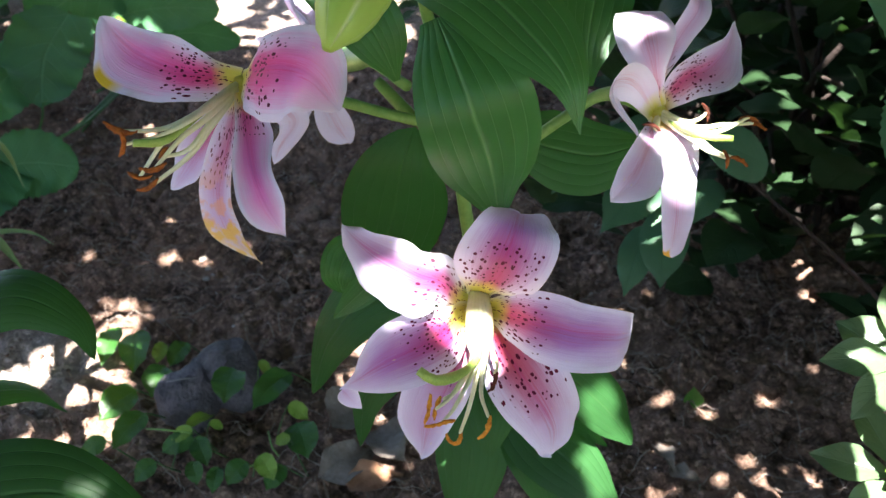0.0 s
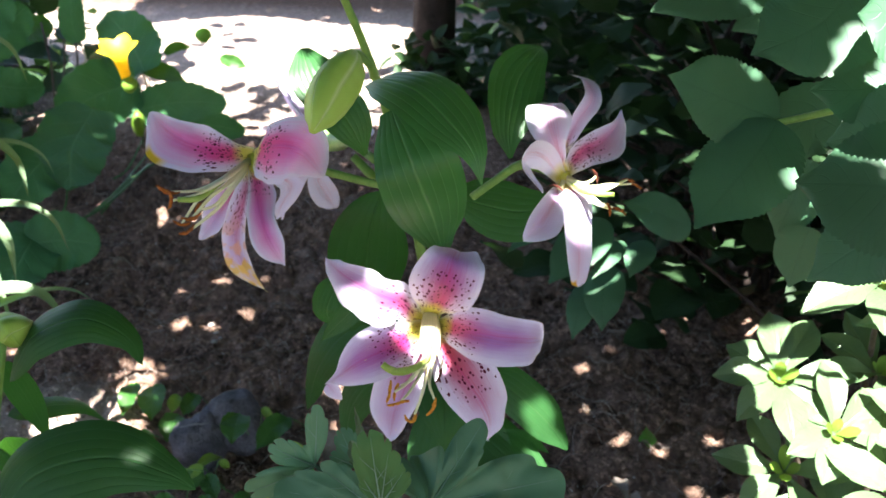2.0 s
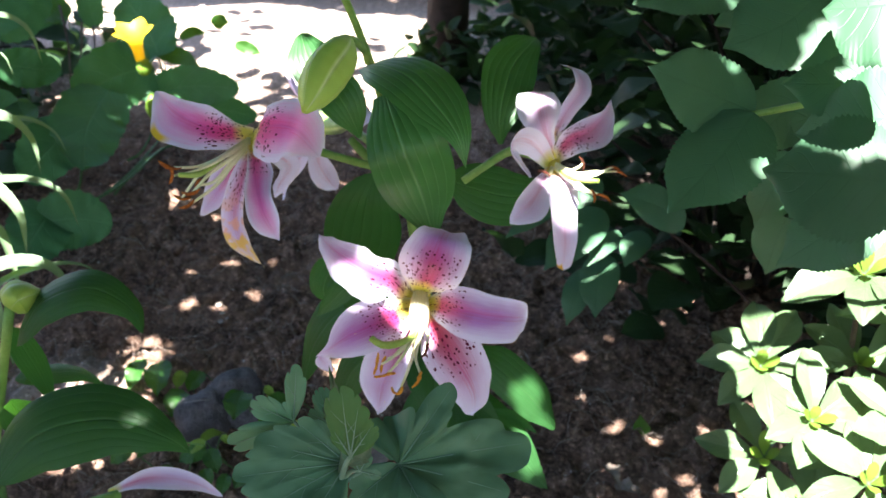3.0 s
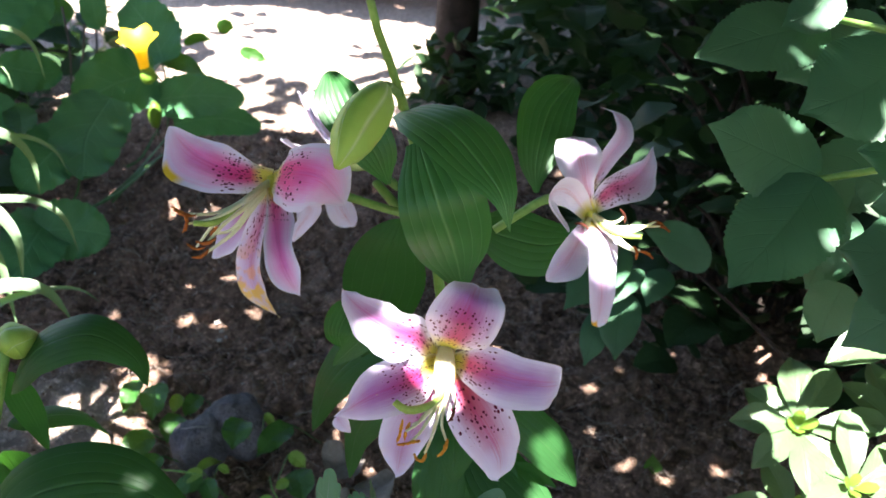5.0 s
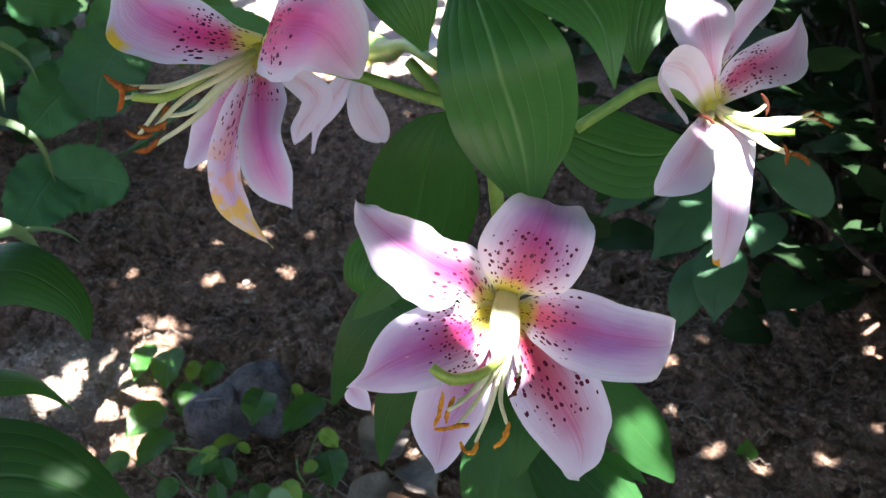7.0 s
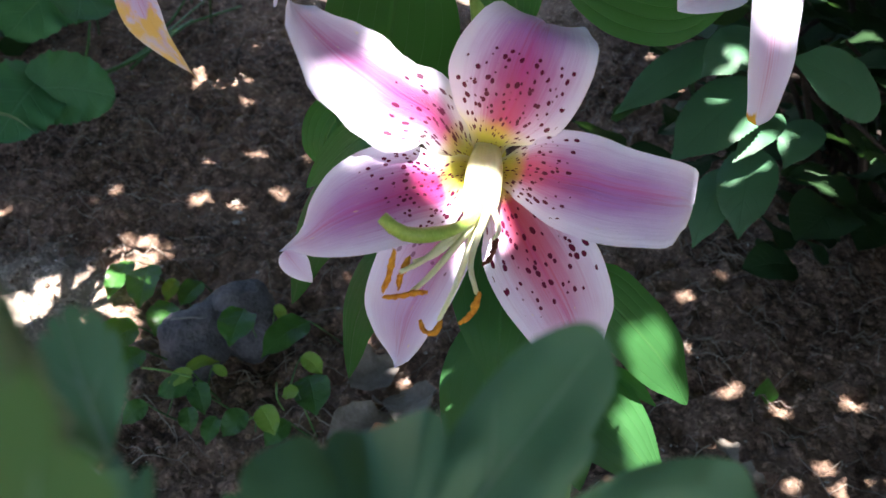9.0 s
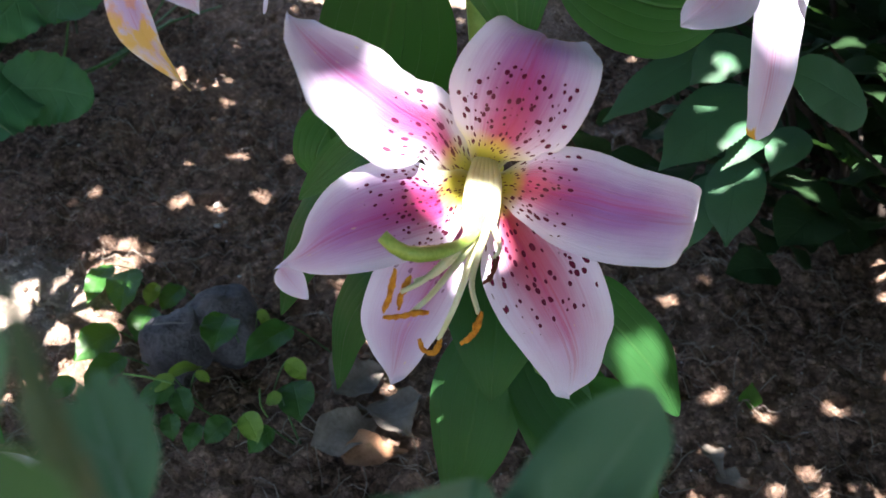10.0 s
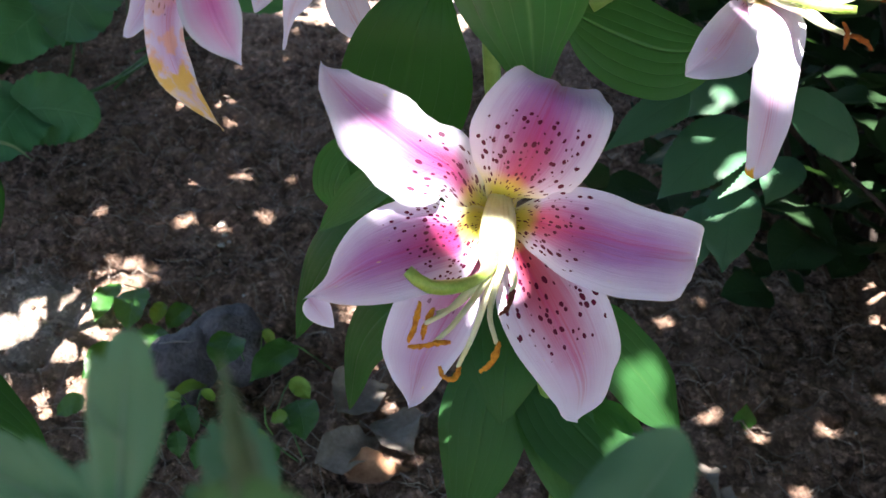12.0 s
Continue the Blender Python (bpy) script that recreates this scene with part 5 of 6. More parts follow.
for pts in (
    [(-0.494, 1.746, 0.000), (-0.487, 1.741, 0.030), (-0.462, 1.712, 0.070)],
    [(-0.467, 1.763, 0.005), (-0.444, 1.772, 0.015), (-0.426, 1.815, 0.020)],
    [(-0.524, 1.129, 0.004), (-0.491, 1.110, 0.012), (-0.482, 1.131, 0.004)],
):
    tagged(part("twig", tube(bmesh.new(), pts, [0.0018, 0.0014, 0.0008], 10, 6), TWIG), "short dry brown twig on the soil", "twig", "litter on the soil")

weed = thing("seedling", (0.353, 1.021, -0.000), "single green weed seedling in bare soil", "plant")
leaf(weed, [(0.353, 1.019, 0.000), (0.347, 1.014, 0.020), (0.341, 1.002, 0.050)], 0.022, CREEPER, shape="ovate", nu=12, nv=6)

# ---- rosette shrub in the sun ----
shrub = thing("rosette_shrub", (0.50, 0.74, 0.0), "sunlit shrub with whorls of pale green leaves", "shrub")


def rosette(parent, at, axis, count, length, width, seed, lift=0.25, material=None):
    rng = random.Random(seed)
    at, axis = Vector(at), Vector(axis).normalized()
    sx = axis.orthogonal().normalized()
    sy = axis.cross(sx)
    for k in range(count):
        a = 2 * math.pi * (k + rng.uniform(-0.2, 0.2)) / count
        d = sx * math.cos(a) + sy * math.sin(a)
        l, up = length * rng.uniform(0.75, 1.1), lift + rng.uniform(-0.15, 0.2)
        pts = [at + axis * 0.002, at + d * l * 0.35 + axis * l * up * 0.5, at + d * l * 0.7 + axis * l * up * 0.55, at + d * l + axis * l * up * 0.25]
        leaf(parent, [tuple(q) for q in pts], width * rng.uniform(0.85, 1.1), material or ROSETTE, shape="rosette", cup=0.10, fold=0.20, ruffle=0.03, nu=22, nv=8, groove=0.06, seed=k + seed, face=axis)
    for k in range(4):
        a = 2 * math.pi * k / 4 + 0.6
        d = sx * math.cos(a) + sy * math.sin(a)
        l = length * 0.3 * rng.uniform(0.7, 1.2)
        leaf(parent, [tuple(at), tuple(at + d * l * 0.35 + axis * l * 0.6), tuple(at + d * l * 0.7 + axis * l)], width * 0.35, YOUNG, shape="paddle", nu=10, nv=6, face=axis, label="yellow-green young leaf")


for k, (at, axis, n, length, width) in enumerate((
    ((0.365, 0.595, 0.412), (-0.1, -0.5, 0.85), 8, 0.066, 0.025),
    ((0.402, 0.554, 0.390), (0.1, -0.6, 0.8), 7, 0.062, 0.023),
    ((0.433, 0.602, 0.503), (-0.1, -0.4, 0.9), 7, 0.074, 0.028),
    ((0.377, 0.572, 0.334), (-0.2, -0.5, 0.85), 6, 0.070, 0.025),
    ((0.440, 0.507, 0.367), (0.0, -0.5, 0.85), 7, 0.066, 0.024),
    ((0.455, 0.620, 0.404), (0.1, -0.4, 0.9), 7, 0.070, 0.025),
    ((0.411, 0.539, 0.309), (0.0, -0.4, 0.9), 6, 0.066, 0.025),
    ((0.484, 0.615, 0.455), (0.2, -0.4, 0.9), 7, 0.070, 0.025),
    ((0.478, 0.539, 0.397), (0.2, -0.4, 0.9), 7, 0.070, 0.025),
)):
    rosette(shrub, at, axis, n, length * 0.95, width * 1.12, 20 + k)
    b = Vector(at)
    stem(shrub, [(0.50, 0.74, 0.0), tuple(Vector((0.50, 0.74, 0.0)).lerp(b, 0.5) + Vector((0.02, 0.03, -0.02))), tuple(b)], [0.005, 0.0035, 0.0022], TWIG, name="branch", n=10, sides=6)

# ---- serrated leaves hanging in beside the path ----
vib = thing("serrated_shrub", (0.62, 0.62, 0.0), "shrub with large dark green serrated leaves", "shrub")
def serrated_leaf(pts, w):
    leaf(vib, pts, w, SERRATE, face=(-0.22, -0.62, 0.75), shape="pointed", cup=-0.10, fold=0.06, ruffle=0.014, nu=96, nv=14, teeth=24, tooth=0.07, seed=w * 70)


serrated_leaf([(0.283, 0.439, 0.696), (0.265, 0.415, 0.680), (0.231, 0.377, 0.656)], 0.058)
serrated_leaf([(0.286, 0.448, 0.693), (0.256, 0.448, 0.704), (0.219, 0.444, 0.719)], 0.060)
serrated_leaf([(0.279, 0.478, 0.770), (0.245, 0.463, 0.765), (0.206, 0.451, 0.753)], 0.050)
serrated_leaf([(0.303, 0.415, 0.779), (0.282, 0.400, 0.761), (0.249, 0.389, 0.748)], 0.066)
serrated_leaf([(0.341, 0.407, 0.739), (0.318, 0.406, 0.728), (0.289, 0.413, 0.723)], 0.050)
serrated_leaf([(0.340, 0.335, 0.699), (0.307, 0.343, 0.700), (0.274, 0.361, 0.692)], 0.075)
serrated_leaf([(0.352, 0.384, 0.663), (0.325, 0.387, 0.646), (0.299, 0.388, 0.621)], 0.048)
serrated_leaf([(0.327, 0.349, 0.789), (0.307, 0.350, 0.784), (0.287, 0.360, 0.778)], 0.070)
serrated_leaf([(0.276, 0.473, 0.791), (0.267, 0.467, 0.779), (0.251, 0.463, 0.770)], 0.030)
serrated_leaf([(0.331, 0.468, 0.681), (0.311, 0.476, 0.684), (0.290, 0.471, 0.657)], 0.050)
serrated_leaf([(0.349, 0.365, 0.725), (0.323, 0.373, 0.719), (0.297, 0.397, 0.700)], 0.066)
serrated_leaf([(0.317, 0.499, 0.767), (0.296, 0.501, 0.751), (0.264, 0.503, 0.729)], 0.050)
serrated_leaf([(0.328, 0.483, 0.608), (0.325, 0.486, 0.589), (0.322, 0.485, 0.562)], 0.036)
serrated_leaf([(0.333, 0.518, 0.640), (0.321, 0.510, 0.612), (0.315, 0.511, 0.586)], 0.040)
serrated_leaf([(0.214, 0.906, 0.432), (0.175, 0.869, 0.415), (0.140, 0.845, 0.389)], 0.036)
serrated_leaf([(0.246, 0.887, 0.413), (0.213, 0.844, 0.396), (0.184, 0.815, 0.369)], 0.056)
serrated_leaf([(0.238, 0.886, 0.451), (0.216, 0.862, 0.442), (0.198, 0.851, 0.423)], 0.042)
serrated_leaf([(0.253, 0.888, 0.357), (0.247, 0.848, 0.339), (0.245, 0.821, 0.310)], 0.048)
serrated_leaf([(0.347, 0.922, 0.390), (0.302, 0.900, 0.417), (0.263, 0.890, 0.432)], 0.058)
serrated_leaf([(0.268, 0.885, 0.387), (0.248, 0.857, 0.380), (0.232, 0.841, 0.363)], 0.024)
serrated_leaf([(0.237, 0.894, 0.332), (0.225, 0.860, 0.315), (0.216, 0.838, 0.287)], 0.036)
serrated_leaf([(0.301, 0.926, 0.368), (0.287, 0.898, 0.361), (0.278, 0.883, 0.343)], 0.036)
stem(vib, [(0.62, 0.62, 0.0), (0.50, 0.80, 0.25), (0.300, 0.930, 0.393), (0.247, 0.916, 0.421)], [0.003, 0.0026, 0.0022, 0.0016], BARK, name="branch", n=16)
stem(vib, [(0.62, 0.62, 0.0), (0.60, 0.58, 0.4), (0.396, 0.454, 0.712), (0.321, 0.446, 0.702), (0.279, 0.440, 0.693)], [0.006, 0.005, 0.004, 0.003, 0.002], STEM, name="branch", label="pale twig", n=20)
stem(vib, [(0.62, 0.62, 0.3), (0.362, 0.400, 0.786), (0.307, 0.430, 0.780), (0.279, 0.479, 0.773)], [0.004, 0.004, 0.003, 0.002], STEM, name="branch", n=16)

# ---- lobed grey-green plant close to the path ----
mum = thing("chrysanthemum", (0.09, 0.24, 0.0), "grey-green chrysanthemum shoots with lobed hole-eaten leaves", "plant")
stem(mum, [(0.09, 0.24, -0.02), (0.09, 0.24, 0.3), (0.078, 0.190, 0.608)], [0.003, 0.003, 0.0024], STEM_DARK, n=18)


def lobed(parent, base, node, tips, seed, material=None, label=""):
    """A cut leaf: a stalk to the node, and round it one sheet with toothed lobes, each with its vein."""
    nd, bs = Vector(node), Vector(base)
    arms = [Vector(t) - nd for t, w in tips]
    up = Vector((0, 0, 0))
    for a, b in zip(arms, arms[1:]):
        up += b.cross(a)
    up = up.normalized()
    if up.dot(toward(node)) < 0:
        up.negate()
    ax = (arms[len(arms) // 2] - up * arms[len(arms) // 2].dot(up)).normalized()
    ay = up.cross(ax)
    rays = sorted((math.atan2(a.dot(ay), a.dot(ax)), a, radians(w)) for a, (t, w) in zip(arms, tips))
    bm = bmesh.new()
    uvl = bm.loops.layers.uv.new("UVMap")
    lo, hi = rays[0][0] - rays[0][2] * 1.1, rays[-1][0] + rays[-1][2] * 1.1
    nt, nr = 220, 14
    span = max(a.length for ang, a, w in rays)
    rows = []
    for i in range(nt + 1):
        th = lo + (hi - lo) * i / nt
        reach, rise, near, total, tip = 0.0, 0.0, 9.0, 0.0, 0.0
        for ang, a, w in rays:
            q = abs(th - ang) / w
            if q < 1.3:
                reach = max(reach, a.length * (1 - 0.50 * q**2.0))
            near = min(near, q)
            share = math.exp(-5.0 * q * q) + 1e-9
            rise, tip, total = rise + share * a.dot(up) / a.length, tip + share * a.length, total + share
        rise, tip = rise / total, tip / total
        reach = max(reach, 0.34 * span * smooth(0, 0.06, i / nt) * smooth(1, 0.94, i / nt))
        reach *= 1 - 0.12 * (1 - abs(math.sin(i * 0.17 + 1.2 * noise.noise(Vector((i * 0.05, seed, 0)))))) ** 3
        row = []
        for j in range(nr + 1):
            r = reach * j / nr
            flat = Vector((math.cos(th) * r, math.sin(th) * r, seed))
            puff = 0.03 * span * smooth(0.0, 0.8, near) * math.sin(math.pi * j / nr) + span * (0.05 * noise.noise(flat * 55) + 0.03 * noise.noise(flat * 140)) * smooth(0, 0.3, j / nr)
            row.append(bm.verts.new(nd + (ax * math.cos(th) + ay * math.sin(th)) * r + up * (rise * r + puff - 0.16 * r * (r - tip) / span + 0.0004)))
        rows.append(row)
    for i in range(nt):
        for j in range(nr):
            fc = bm.faces.new((rows[i][j], rows[i + 1][j], rows[i + 1][j + 1], rows[i][j + 1]))
            for lp, (a, b) in zip(fc.loops, ((i, j), (i + 1, j), (i + 1, j + 1), (i, j + 1))):
                lp[uvl].uv = (b / nr, a / nt)
    bmesh.ops.remove_doubles(bm, verts=bm.verts, dist=0.00002)
    sheet = part("leaf", bm, material or LOBED, parent, label)
    veins = tube(bmesh.new(), [base, tuple((bs + nd) / 2 + Vector((0, 0, 0.003))), node], [0.0014, 0.0011, 0.0008], 6, 6)
    for ang, a, w in rays:
        pts = []
        for f in (0.0, 0.3, 0.6, 0.92):
            pts.append(tuple(rows_at(nd, ax, ay, up, a, ang, f, span)))
        tube(veins, pts, [0.00042, 0.00030, 0.00016, 0.00005], 8, 5)
        for side in (-1, 1):
            b = Matrix.Rotation(0.7 * side, 3, up) @ (a * 0.26)
            c = rows_at(nd, ax, ay, up, a, ang, 0.42 + 0.06 * side, span)
            tube(veins, [tuple(c), tuple(c + b * 0.5 + up * 0.0001), tuple(c + b - up * 0.08 * b.length)], [0.00015, 0.0001, 0.00004], 5, 4)
    part("vein", veins, VEIN, sheet, "pale raised leaf vein")
    return sheet


def rows_at(nd, ax, ay, up, a, ang, f, span):
    """The place on a lobe's middle line at the share f of its length."""
    r = a.length * f
    return nd + (ax * math.cos(ang) + ay * math.sin(ang)) * r + up * (a.dot(up) / a.length * r - 0.16 * r * (r - a.length) / span + 0.0009)


hub = (0.078, 0.190, 0.608)
lobed(mum, hub, (0.101, 0.206, 0.607), [((0.084, 0.183, 0.604), 34), ((0.092, 0.212, 0.613), 28), ((0.121, 0.225, 0.634), 20), ((0.160, 0.241, 0.597), 22), ((0.150, 0.210, 0.592), 28), ((0.118, 0.178, 0.605), 36)], 3)
lobed(mum, hub, (0.080, 0.195, 0.615), [((0.073, 0.203, 0.628), 30), ((0.058, 0.200, 0.631), 26), ((0.041, 0.192, 0.625), 26), ((0.034, 0.180, 0.615), 26), ((0.048, 0.170, 0.607), 30), ((0.069, 0.167, 0.606), 30)], 2)
lobed(mum, hub, (0.055, 0.206, 0.627), [((0.056, 0.212, 0.653), 19), ((0.037, 0.205, 0.637), 30), ((0.027, 0.199, 0.617), 24)], 1)
lobed(mum, hub, (0.072, 0.210, 0.624), [((0.064, 0.218, 0.637), 34), ((0.060, 0.213, 0.627), 34)], 7)
lobed(mum, hub, (0.086, 0.172, 0.639), [((0.079, 0.173, 0.651), 26), ((0.082, 0.176, 0.670), 28), ((0.089, 0.175, 0.663), 28), ((0.095, 0.174, 0.655), 30)], 4, FRESH, "fresh green young leaf")
lobed(mum, hub, (0.088, 0.182, 0.623), [((0.081, 0.186, 0.633), 30), ((0.092, 0.185, 0.630), 30), ((0.097, 0.181, 0.622), 30)], 6)
leaf(mum, [(0.080, 0.188, 0.636), (0.079, 0.190, 0.646), (0.076, 0.191, 0.658), (0.074, 0.192, 0.668)], 0.0060, WOOLLY, shape="strap", fold=0.9, teeth=7, tooth=0.35, nu=42, nv=8, label="folded pale woolly young leaf")
leaf(mum, [(0.081, 0.189, 0.635), (0.075, 0.194, 0.641), (0.071, 0.199, 0.646)], 0.0080, WOOLLY, shape="cut", fold=0.6, teeth=5, tooth=0.3, nu=30, nv=8, label="folded pale woolly young leaf")
leaf(mum, [(0.084, 0.180, 0.627), (0.089, 0.180, 0.632), (0.093, 0.181, 0.638)], 0.0075, WOOLLY, shape="cut", fold=0.6, teeth=5, tooth=0.3, nu=30, nv=8, label="folded pale woolly young leaf")
stem(mum, [hub, (0.080, 0.192, 0.623), (0.080, 0.189, 0.638)], [0.0024, 0.0020, 0.0013], WOOLLY, n=8)

# ---- dark shrubs behind ----
LEAF_MESHES = []
for k in range(4):
    me = bpy.data.meshes.new("leaf")
    b = blade(bmesh.new(), [(0, 0, 0), (0, 0.5, 0.03 + 0.02 * k), (0, 1.0, -0.10)], 0.66 + 0.05 * k, (0, 0, 1), "broad", cup=0.1, fold=0.12, ruffle=0.03, nu=10, nv=4, seed=k)
    b.to_mesh(me)
    b.free()
    for p in me.polygons:
        p.use_smooth = True
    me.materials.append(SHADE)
    LEAF_MESHES.append(me)


def leafy(ob, rng, count, box, size, lean):
    (x0, x1), (y0, y1), (z0, z1) = box
    for k in range(count):
        x, y = rng.uniform(x0, x1), rng.uniform(y0, y1)
        z = z0 + (z1 - z0) * rng.random() ** 1.2
        s = rng.uniform(*size)
        m = Matrix.Translation((x, y, z)) @ Euler((rng.uniform(-0.2, 0.9) + lean, rng.uniform(-0.5, 0.5), rng.uniform(1.5, 4.8))).to_matrix().to_4x4() @ Matrix.Diagonal((s, s, s, 1))
        piece("leaf", LEAF_MESHES[k % 4], None, ob, "", m)


def bush(base, label, boxes, seed, twigs=8):
    rng = random.Random(seed)
    ob = thing("shrub", base, label, "shrub", "dark shrubs behind the bed")
    for box, count, size in boxes:
        leafy(ob, rng, count, box, size, 0.1)
        (x0, x1), (y0, y1), (z0, z1) = box
        for k in range(twigs):
            tip = Vector((rng.uniform(x0, x1), rng.uniform(y0, y1), rng.uniform(z0 * 0.4 + z1 * 0.6, z1)))
            foot = Vector((base[0] + rng.uniform(-0.12, 0.12), base[1] + rng.uniform(-0.12, 0.12), -0.02))
            stem(ob, [tuple(foot), tuple(foot.lerp(tip, 0.5) + Vector((rng.uniform(-0.05, 0.05), rng.uniform(-0.05, 0.05), 0.08))), tuple(tip)], [0.007, 0.005, 0.002], BARK, name="branch", n=8, sides=6)
    return ob


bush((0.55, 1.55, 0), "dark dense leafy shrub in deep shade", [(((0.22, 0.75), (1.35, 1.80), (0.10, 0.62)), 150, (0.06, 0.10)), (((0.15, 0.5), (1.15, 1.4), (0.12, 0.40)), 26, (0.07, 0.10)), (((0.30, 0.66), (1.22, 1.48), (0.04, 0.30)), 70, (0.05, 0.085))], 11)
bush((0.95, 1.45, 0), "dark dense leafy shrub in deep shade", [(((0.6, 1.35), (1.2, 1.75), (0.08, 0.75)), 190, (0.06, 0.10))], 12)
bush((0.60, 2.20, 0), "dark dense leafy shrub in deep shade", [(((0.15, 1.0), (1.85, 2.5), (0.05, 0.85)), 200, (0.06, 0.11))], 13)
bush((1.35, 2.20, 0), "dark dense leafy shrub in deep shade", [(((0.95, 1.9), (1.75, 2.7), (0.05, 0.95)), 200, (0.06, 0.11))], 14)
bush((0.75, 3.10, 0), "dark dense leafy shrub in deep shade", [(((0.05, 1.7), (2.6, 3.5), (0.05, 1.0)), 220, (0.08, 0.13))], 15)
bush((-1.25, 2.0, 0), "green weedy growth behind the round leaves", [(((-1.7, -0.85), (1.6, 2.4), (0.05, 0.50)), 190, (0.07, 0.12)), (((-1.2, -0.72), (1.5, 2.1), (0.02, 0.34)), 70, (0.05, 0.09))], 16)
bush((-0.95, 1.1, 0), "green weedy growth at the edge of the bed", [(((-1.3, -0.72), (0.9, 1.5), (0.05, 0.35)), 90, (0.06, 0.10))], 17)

def thicket(name, label, boxes, seed):
    """Foliage past counting: one sheet of many leaves."""
    rng = random.Random(seed)
    verts, faces = [], []
    for ((x0, x1), (y0, y1), (z0, z1)), count, (lo, hi) in boxes:
        for k in range(count):
            p = Vector((rng.uniform(x0, x1), rng.uniform(y0, y1), rng.uniform(z0, z1)))
            r = rng.uniform(lo, hi)
            m = Matrix.Translation(p) @ Euler((rng.uniform(-0.2, 1.0), rng.uniform(-0.6, 0.6), rng.uniform(0, 6.28))).to_matrix().to_4x4()
            n = len(verts)
            for px, py, pz in ((0, -1, 0), (0.42, -0.55, 0.12), (0.56, 0.0, 0.16), (0.36, 0.55, 0.10), (0, 1.05, -0.12), (-0.36, 0.55, 0.10), (-0.56, 0.0, 0.16), (-0.42, -0.55, 0.12), (0, -0.5, 0), (0, 0, 0.02), (0, 0.55, 0)):
                verts.append(tuple(m @ Vector((px * r, py * r, pz * r))))
            faces.extend(tuple(n + i for i in f) for f in ((0, 1, 8), (1, 2, 9, 8), (2, 3, 10, 9), (3, 4, 10), (0, 8, 7), (7, 8, 9, 6), (6, 9, 10, 5), (5, 10, 4)))
    me = bpy.data.meshes.new(name)
    me.from_pydata(verts, [], faces)
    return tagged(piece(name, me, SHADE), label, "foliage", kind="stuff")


thicket("thicket", "deep dark green foliage filling the shrubs, with an unseen screen at the right", [
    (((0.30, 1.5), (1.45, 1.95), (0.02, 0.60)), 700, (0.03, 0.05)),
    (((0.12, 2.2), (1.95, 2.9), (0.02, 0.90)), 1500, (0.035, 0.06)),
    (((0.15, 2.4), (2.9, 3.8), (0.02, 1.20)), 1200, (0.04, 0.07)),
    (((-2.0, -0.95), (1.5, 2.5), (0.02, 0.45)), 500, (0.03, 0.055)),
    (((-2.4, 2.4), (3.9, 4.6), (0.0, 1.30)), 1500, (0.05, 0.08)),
    # unseen growth added out of view at the right to block sky light
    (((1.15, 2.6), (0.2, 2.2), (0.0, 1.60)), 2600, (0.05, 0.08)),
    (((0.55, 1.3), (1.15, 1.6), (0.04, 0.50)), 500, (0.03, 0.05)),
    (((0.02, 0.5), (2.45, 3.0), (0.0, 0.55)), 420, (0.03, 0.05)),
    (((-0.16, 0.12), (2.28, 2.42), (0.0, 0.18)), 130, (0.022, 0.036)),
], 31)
# unseen foliage behind and left of the camera, added to hold back sky light
thicket("hedge", "unseen dark green leaf screen added behind and left of the camera", [(((-3.6, 3.6), (-3.3, -2.7), (0.0, 2.3)), 4200, (0.07, 0.11)), (((-3.6, -3.0), (-2.7, 1.4), (0.0, 1.9)), 2200, (0.07, 0.11))], 32)

# ---- tree that shades the bed ----
tree = thing("tree", (-0.05, 2.50, 0.0), "dark-barked tree with an overhanging leafy crown", "tree")
stem(tree, [(-0.05, 2.50, -0.05), (-0.04, 2.48, 0.5), (0.00, 2.42, 1.1), (0.10, 2.10, 1.6), (0.2, 1.5, 1.75)], [0.062, 0.048, 0.045, 0.042, 0.03], BARK, name="trunk", n=24, sides=14)
for a, b in (((0.1, 2.1, 1.6), (-0.9, 0.9, 1.6)), ((0.15, 1.9, 1.66), (1.2, 0.8, 1.6)), ((0.2, 1.5, 1.75), (0.2, 0.0, 1.8)), ((0.15, 1.9, 1.66), (1.5, 1.9, 1.6))):
    a, b = Vector(a), Vector(b)
    stem(tree, [tuple(a), tuple(a.lerp(b, 0.5) + Vector((0, 0, 0.08))), tuple(b)], [0.035, 0.022, 0.008], BARK, name="limb", n=12)

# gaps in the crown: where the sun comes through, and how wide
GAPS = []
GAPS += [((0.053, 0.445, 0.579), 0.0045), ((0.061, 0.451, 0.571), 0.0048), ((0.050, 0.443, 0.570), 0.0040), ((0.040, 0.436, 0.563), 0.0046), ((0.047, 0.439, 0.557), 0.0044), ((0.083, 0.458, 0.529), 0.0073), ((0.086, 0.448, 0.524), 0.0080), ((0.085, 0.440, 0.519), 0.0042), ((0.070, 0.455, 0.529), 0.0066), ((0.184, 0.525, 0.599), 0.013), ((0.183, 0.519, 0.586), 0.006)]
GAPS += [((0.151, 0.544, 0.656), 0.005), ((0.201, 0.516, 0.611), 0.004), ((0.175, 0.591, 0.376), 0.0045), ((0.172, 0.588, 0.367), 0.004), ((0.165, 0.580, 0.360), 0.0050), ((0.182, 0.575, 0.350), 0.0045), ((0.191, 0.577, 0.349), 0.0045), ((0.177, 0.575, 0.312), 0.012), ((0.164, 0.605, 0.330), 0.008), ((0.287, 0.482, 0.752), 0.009)]
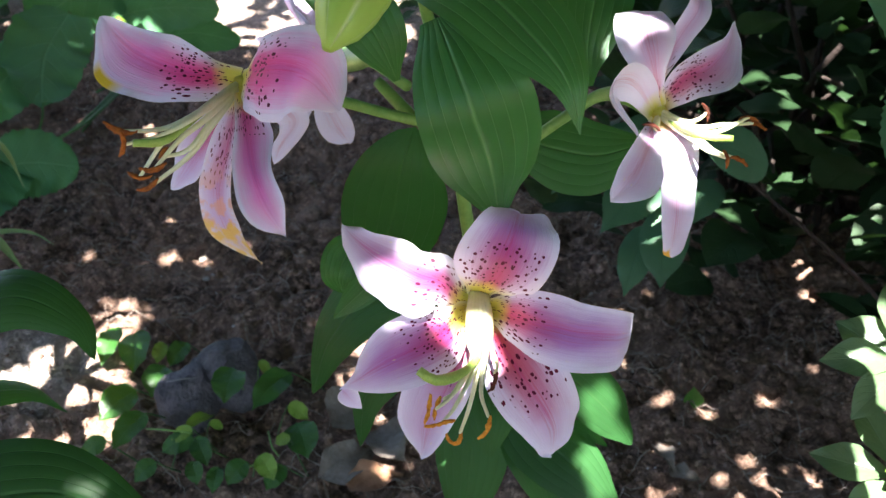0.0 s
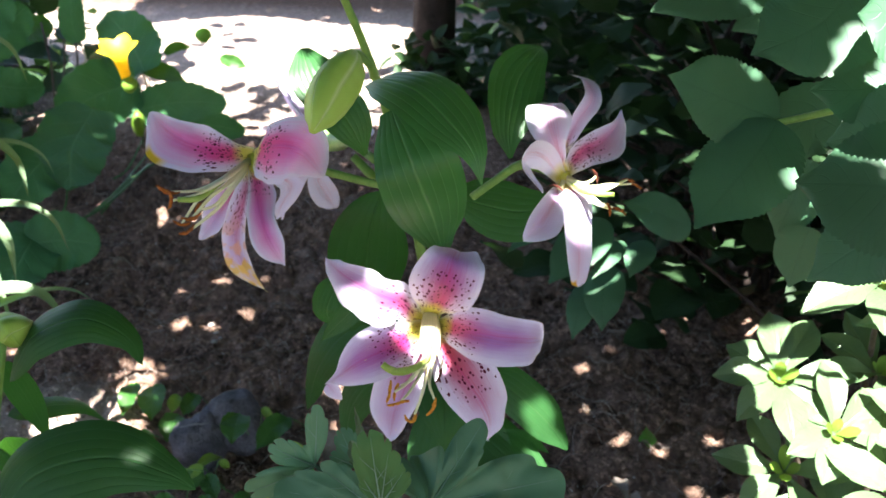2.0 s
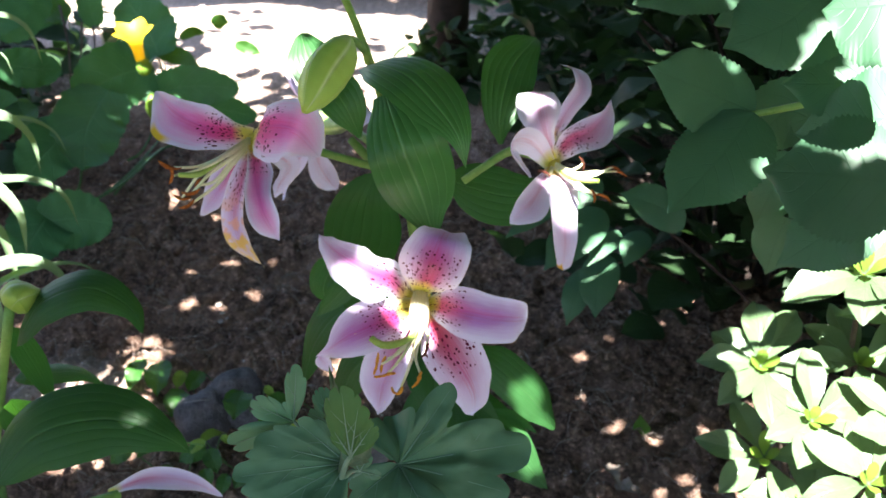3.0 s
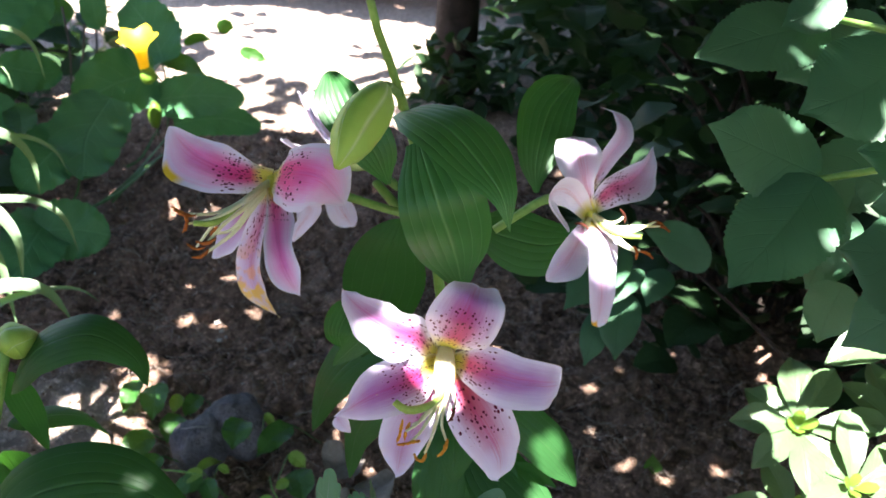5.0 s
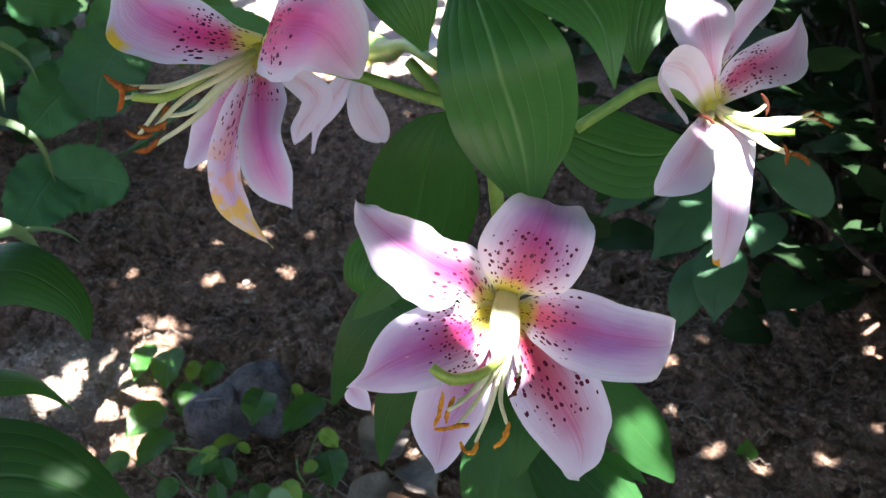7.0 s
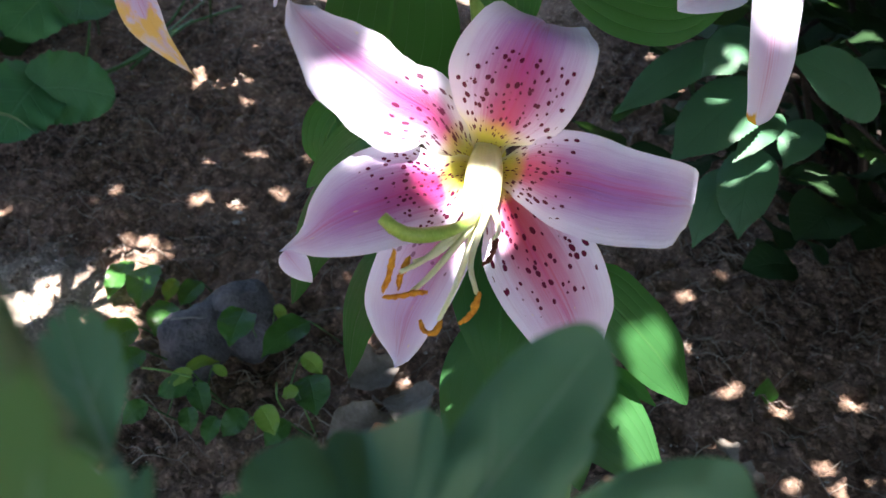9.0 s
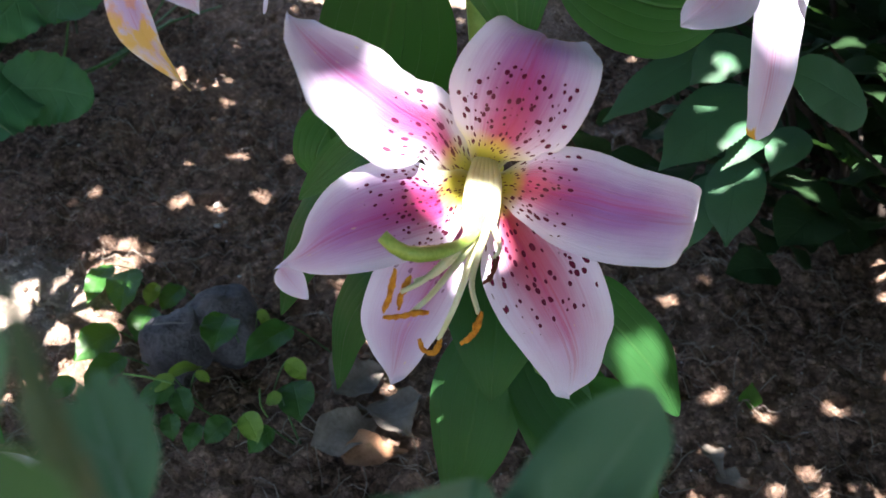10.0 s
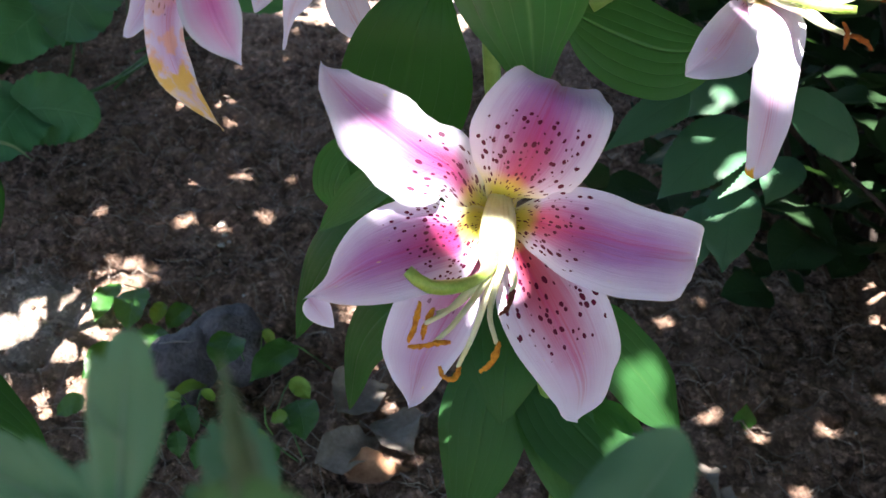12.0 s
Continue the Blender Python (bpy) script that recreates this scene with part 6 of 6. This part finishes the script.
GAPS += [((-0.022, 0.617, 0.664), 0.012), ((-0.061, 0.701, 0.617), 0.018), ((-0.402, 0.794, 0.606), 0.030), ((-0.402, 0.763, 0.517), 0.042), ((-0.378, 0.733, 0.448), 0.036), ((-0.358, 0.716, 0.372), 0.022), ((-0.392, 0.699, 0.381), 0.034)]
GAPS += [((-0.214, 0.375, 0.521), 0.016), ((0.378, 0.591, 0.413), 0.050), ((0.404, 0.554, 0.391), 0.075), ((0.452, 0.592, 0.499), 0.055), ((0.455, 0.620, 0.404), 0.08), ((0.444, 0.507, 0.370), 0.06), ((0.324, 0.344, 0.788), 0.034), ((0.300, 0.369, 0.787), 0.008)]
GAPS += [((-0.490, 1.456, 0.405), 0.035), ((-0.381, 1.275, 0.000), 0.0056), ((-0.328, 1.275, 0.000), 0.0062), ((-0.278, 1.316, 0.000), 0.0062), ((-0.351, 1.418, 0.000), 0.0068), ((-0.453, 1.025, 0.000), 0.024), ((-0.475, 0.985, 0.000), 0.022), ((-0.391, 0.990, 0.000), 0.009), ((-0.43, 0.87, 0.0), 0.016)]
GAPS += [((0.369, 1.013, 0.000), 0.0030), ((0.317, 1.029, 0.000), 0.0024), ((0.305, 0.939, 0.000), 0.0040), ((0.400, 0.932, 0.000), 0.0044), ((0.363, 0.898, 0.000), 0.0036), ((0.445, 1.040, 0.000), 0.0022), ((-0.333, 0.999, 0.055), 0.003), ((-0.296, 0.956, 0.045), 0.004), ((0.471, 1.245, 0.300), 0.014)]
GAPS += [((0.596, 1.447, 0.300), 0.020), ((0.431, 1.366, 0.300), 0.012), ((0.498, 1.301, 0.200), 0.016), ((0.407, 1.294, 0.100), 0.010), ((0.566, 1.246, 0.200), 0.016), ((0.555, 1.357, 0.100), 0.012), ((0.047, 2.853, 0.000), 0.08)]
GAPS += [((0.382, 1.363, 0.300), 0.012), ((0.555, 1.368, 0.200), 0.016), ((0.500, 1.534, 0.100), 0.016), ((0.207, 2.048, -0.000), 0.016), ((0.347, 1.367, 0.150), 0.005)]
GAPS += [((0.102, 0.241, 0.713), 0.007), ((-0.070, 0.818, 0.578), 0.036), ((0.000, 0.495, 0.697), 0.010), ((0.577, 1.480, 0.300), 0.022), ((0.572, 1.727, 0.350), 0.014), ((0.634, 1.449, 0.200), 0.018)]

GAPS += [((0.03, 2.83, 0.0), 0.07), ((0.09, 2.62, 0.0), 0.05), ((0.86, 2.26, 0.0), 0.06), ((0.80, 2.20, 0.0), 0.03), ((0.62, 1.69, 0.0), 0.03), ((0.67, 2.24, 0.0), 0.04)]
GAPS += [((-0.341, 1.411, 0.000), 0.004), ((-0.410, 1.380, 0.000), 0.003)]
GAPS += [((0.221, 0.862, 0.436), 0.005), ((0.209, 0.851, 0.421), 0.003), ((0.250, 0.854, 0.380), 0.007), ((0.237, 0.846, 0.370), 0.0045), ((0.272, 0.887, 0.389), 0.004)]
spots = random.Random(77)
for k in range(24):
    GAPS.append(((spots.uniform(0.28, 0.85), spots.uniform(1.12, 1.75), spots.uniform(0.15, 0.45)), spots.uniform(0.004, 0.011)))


def crown():
    rng = random.Random(42)
    verts, faces = [], []

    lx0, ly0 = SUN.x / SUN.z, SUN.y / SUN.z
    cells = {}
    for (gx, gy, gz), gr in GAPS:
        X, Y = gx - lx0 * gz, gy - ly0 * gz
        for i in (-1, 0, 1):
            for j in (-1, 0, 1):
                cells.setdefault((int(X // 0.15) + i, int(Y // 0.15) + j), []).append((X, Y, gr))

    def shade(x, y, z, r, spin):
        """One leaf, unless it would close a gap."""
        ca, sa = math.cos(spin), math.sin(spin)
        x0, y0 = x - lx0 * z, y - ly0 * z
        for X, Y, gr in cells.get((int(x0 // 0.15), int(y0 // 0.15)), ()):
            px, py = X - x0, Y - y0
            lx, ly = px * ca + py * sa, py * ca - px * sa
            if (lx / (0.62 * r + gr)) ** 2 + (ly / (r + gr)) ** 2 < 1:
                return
        turn = Matrix.Translation((x, y, z)) @ Euler((rng.uniform(-0.35, 0.35), rng.uniform(-0.35, 0.35), spin)).to_matrix().to_4x4()
        n = len(verts)
        for px, py, pz in ((0, -1, 0), (0.42, -0.5, 0.1), (0.5, 0.1, 0.12), (0.3, 0.6, 0.08), (0, 1, -0.1), (-0.3, 0.6, 0.08), (-0.5, 0.1, 0.12), (-0.42, -0.5, 0.1)):
            verts.append(tuple(turn @ Vector((px * r * 1.25, py * r, pz * r))))
        faces.extend([(n, n + 1, n + 6, n + 7), (n + 1, n + 2, n + 5, n + 6), (n + 2, n + 3, n + 5), (n + 3, n + 4, n + 5)])

    for k in range(74000):
        x, y = rng.uniform(-1.9, 2.8), rng.uniform(-1.5, 3.3)
        z = rng.uniform(1.22, 1.7) + 0.25 * smooth(0.4, -0.2, y)
        rim = ((x - 0.72) / 2.10) ** 2 * 0.8 + ((y - 0.62) / 2.45) ** 2 * 0.8 + 0.35 * noise.noise(Vector((x * 1.7, y * 1.7, 9)))
        if rim > 0.95:
            continue
        if rng.random() < 0.3:
            z += rng.random() * 0.9 * max(0.8 - rim, 0.0)
        # where this leaf's shade falls at the height of the flowers
        sx, sy = x - SUN.x / SUN.z * (z - 0.5), y - SUN.y / SUN.z * (z - 0.5)
        open_to = 2.86 + 0.12 * noise.noise(Vector((sx * 2.3, 3, 0)))
        if 1.86 + 0.25 * noise.noise(Vector((sx * 2.5, sy, 0))) < sy < open_to and -1.05 + 0.3 * noise.noise(Vector((sy * 2.1, 7, 0))) < sx < -0.10:
            if sy > 2.2 and noise.noise(Vector((sx * 4.5, sy * 3.2, 2))) < 0.16 or rng.random() < 0.93 - 0.5 * noise.noise(Vector((sx * 7, sy * 7, 4))):
                continue
        shade(x, y, z, rng.uniform(0.022, 0.045), rng.uniform(0, 6.28))
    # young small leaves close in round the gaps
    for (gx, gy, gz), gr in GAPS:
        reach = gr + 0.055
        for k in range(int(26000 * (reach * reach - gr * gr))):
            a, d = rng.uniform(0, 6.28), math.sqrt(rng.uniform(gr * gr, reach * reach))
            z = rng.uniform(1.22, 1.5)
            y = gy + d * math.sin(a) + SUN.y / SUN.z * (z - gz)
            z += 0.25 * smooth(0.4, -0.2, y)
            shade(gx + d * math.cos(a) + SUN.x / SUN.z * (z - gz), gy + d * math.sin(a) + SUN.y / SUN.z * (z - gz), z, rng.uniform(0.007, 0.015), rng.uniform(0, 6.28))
    me = bpy.data.meshes.new("crown")
    me.from_pydata(verts, [], faces)
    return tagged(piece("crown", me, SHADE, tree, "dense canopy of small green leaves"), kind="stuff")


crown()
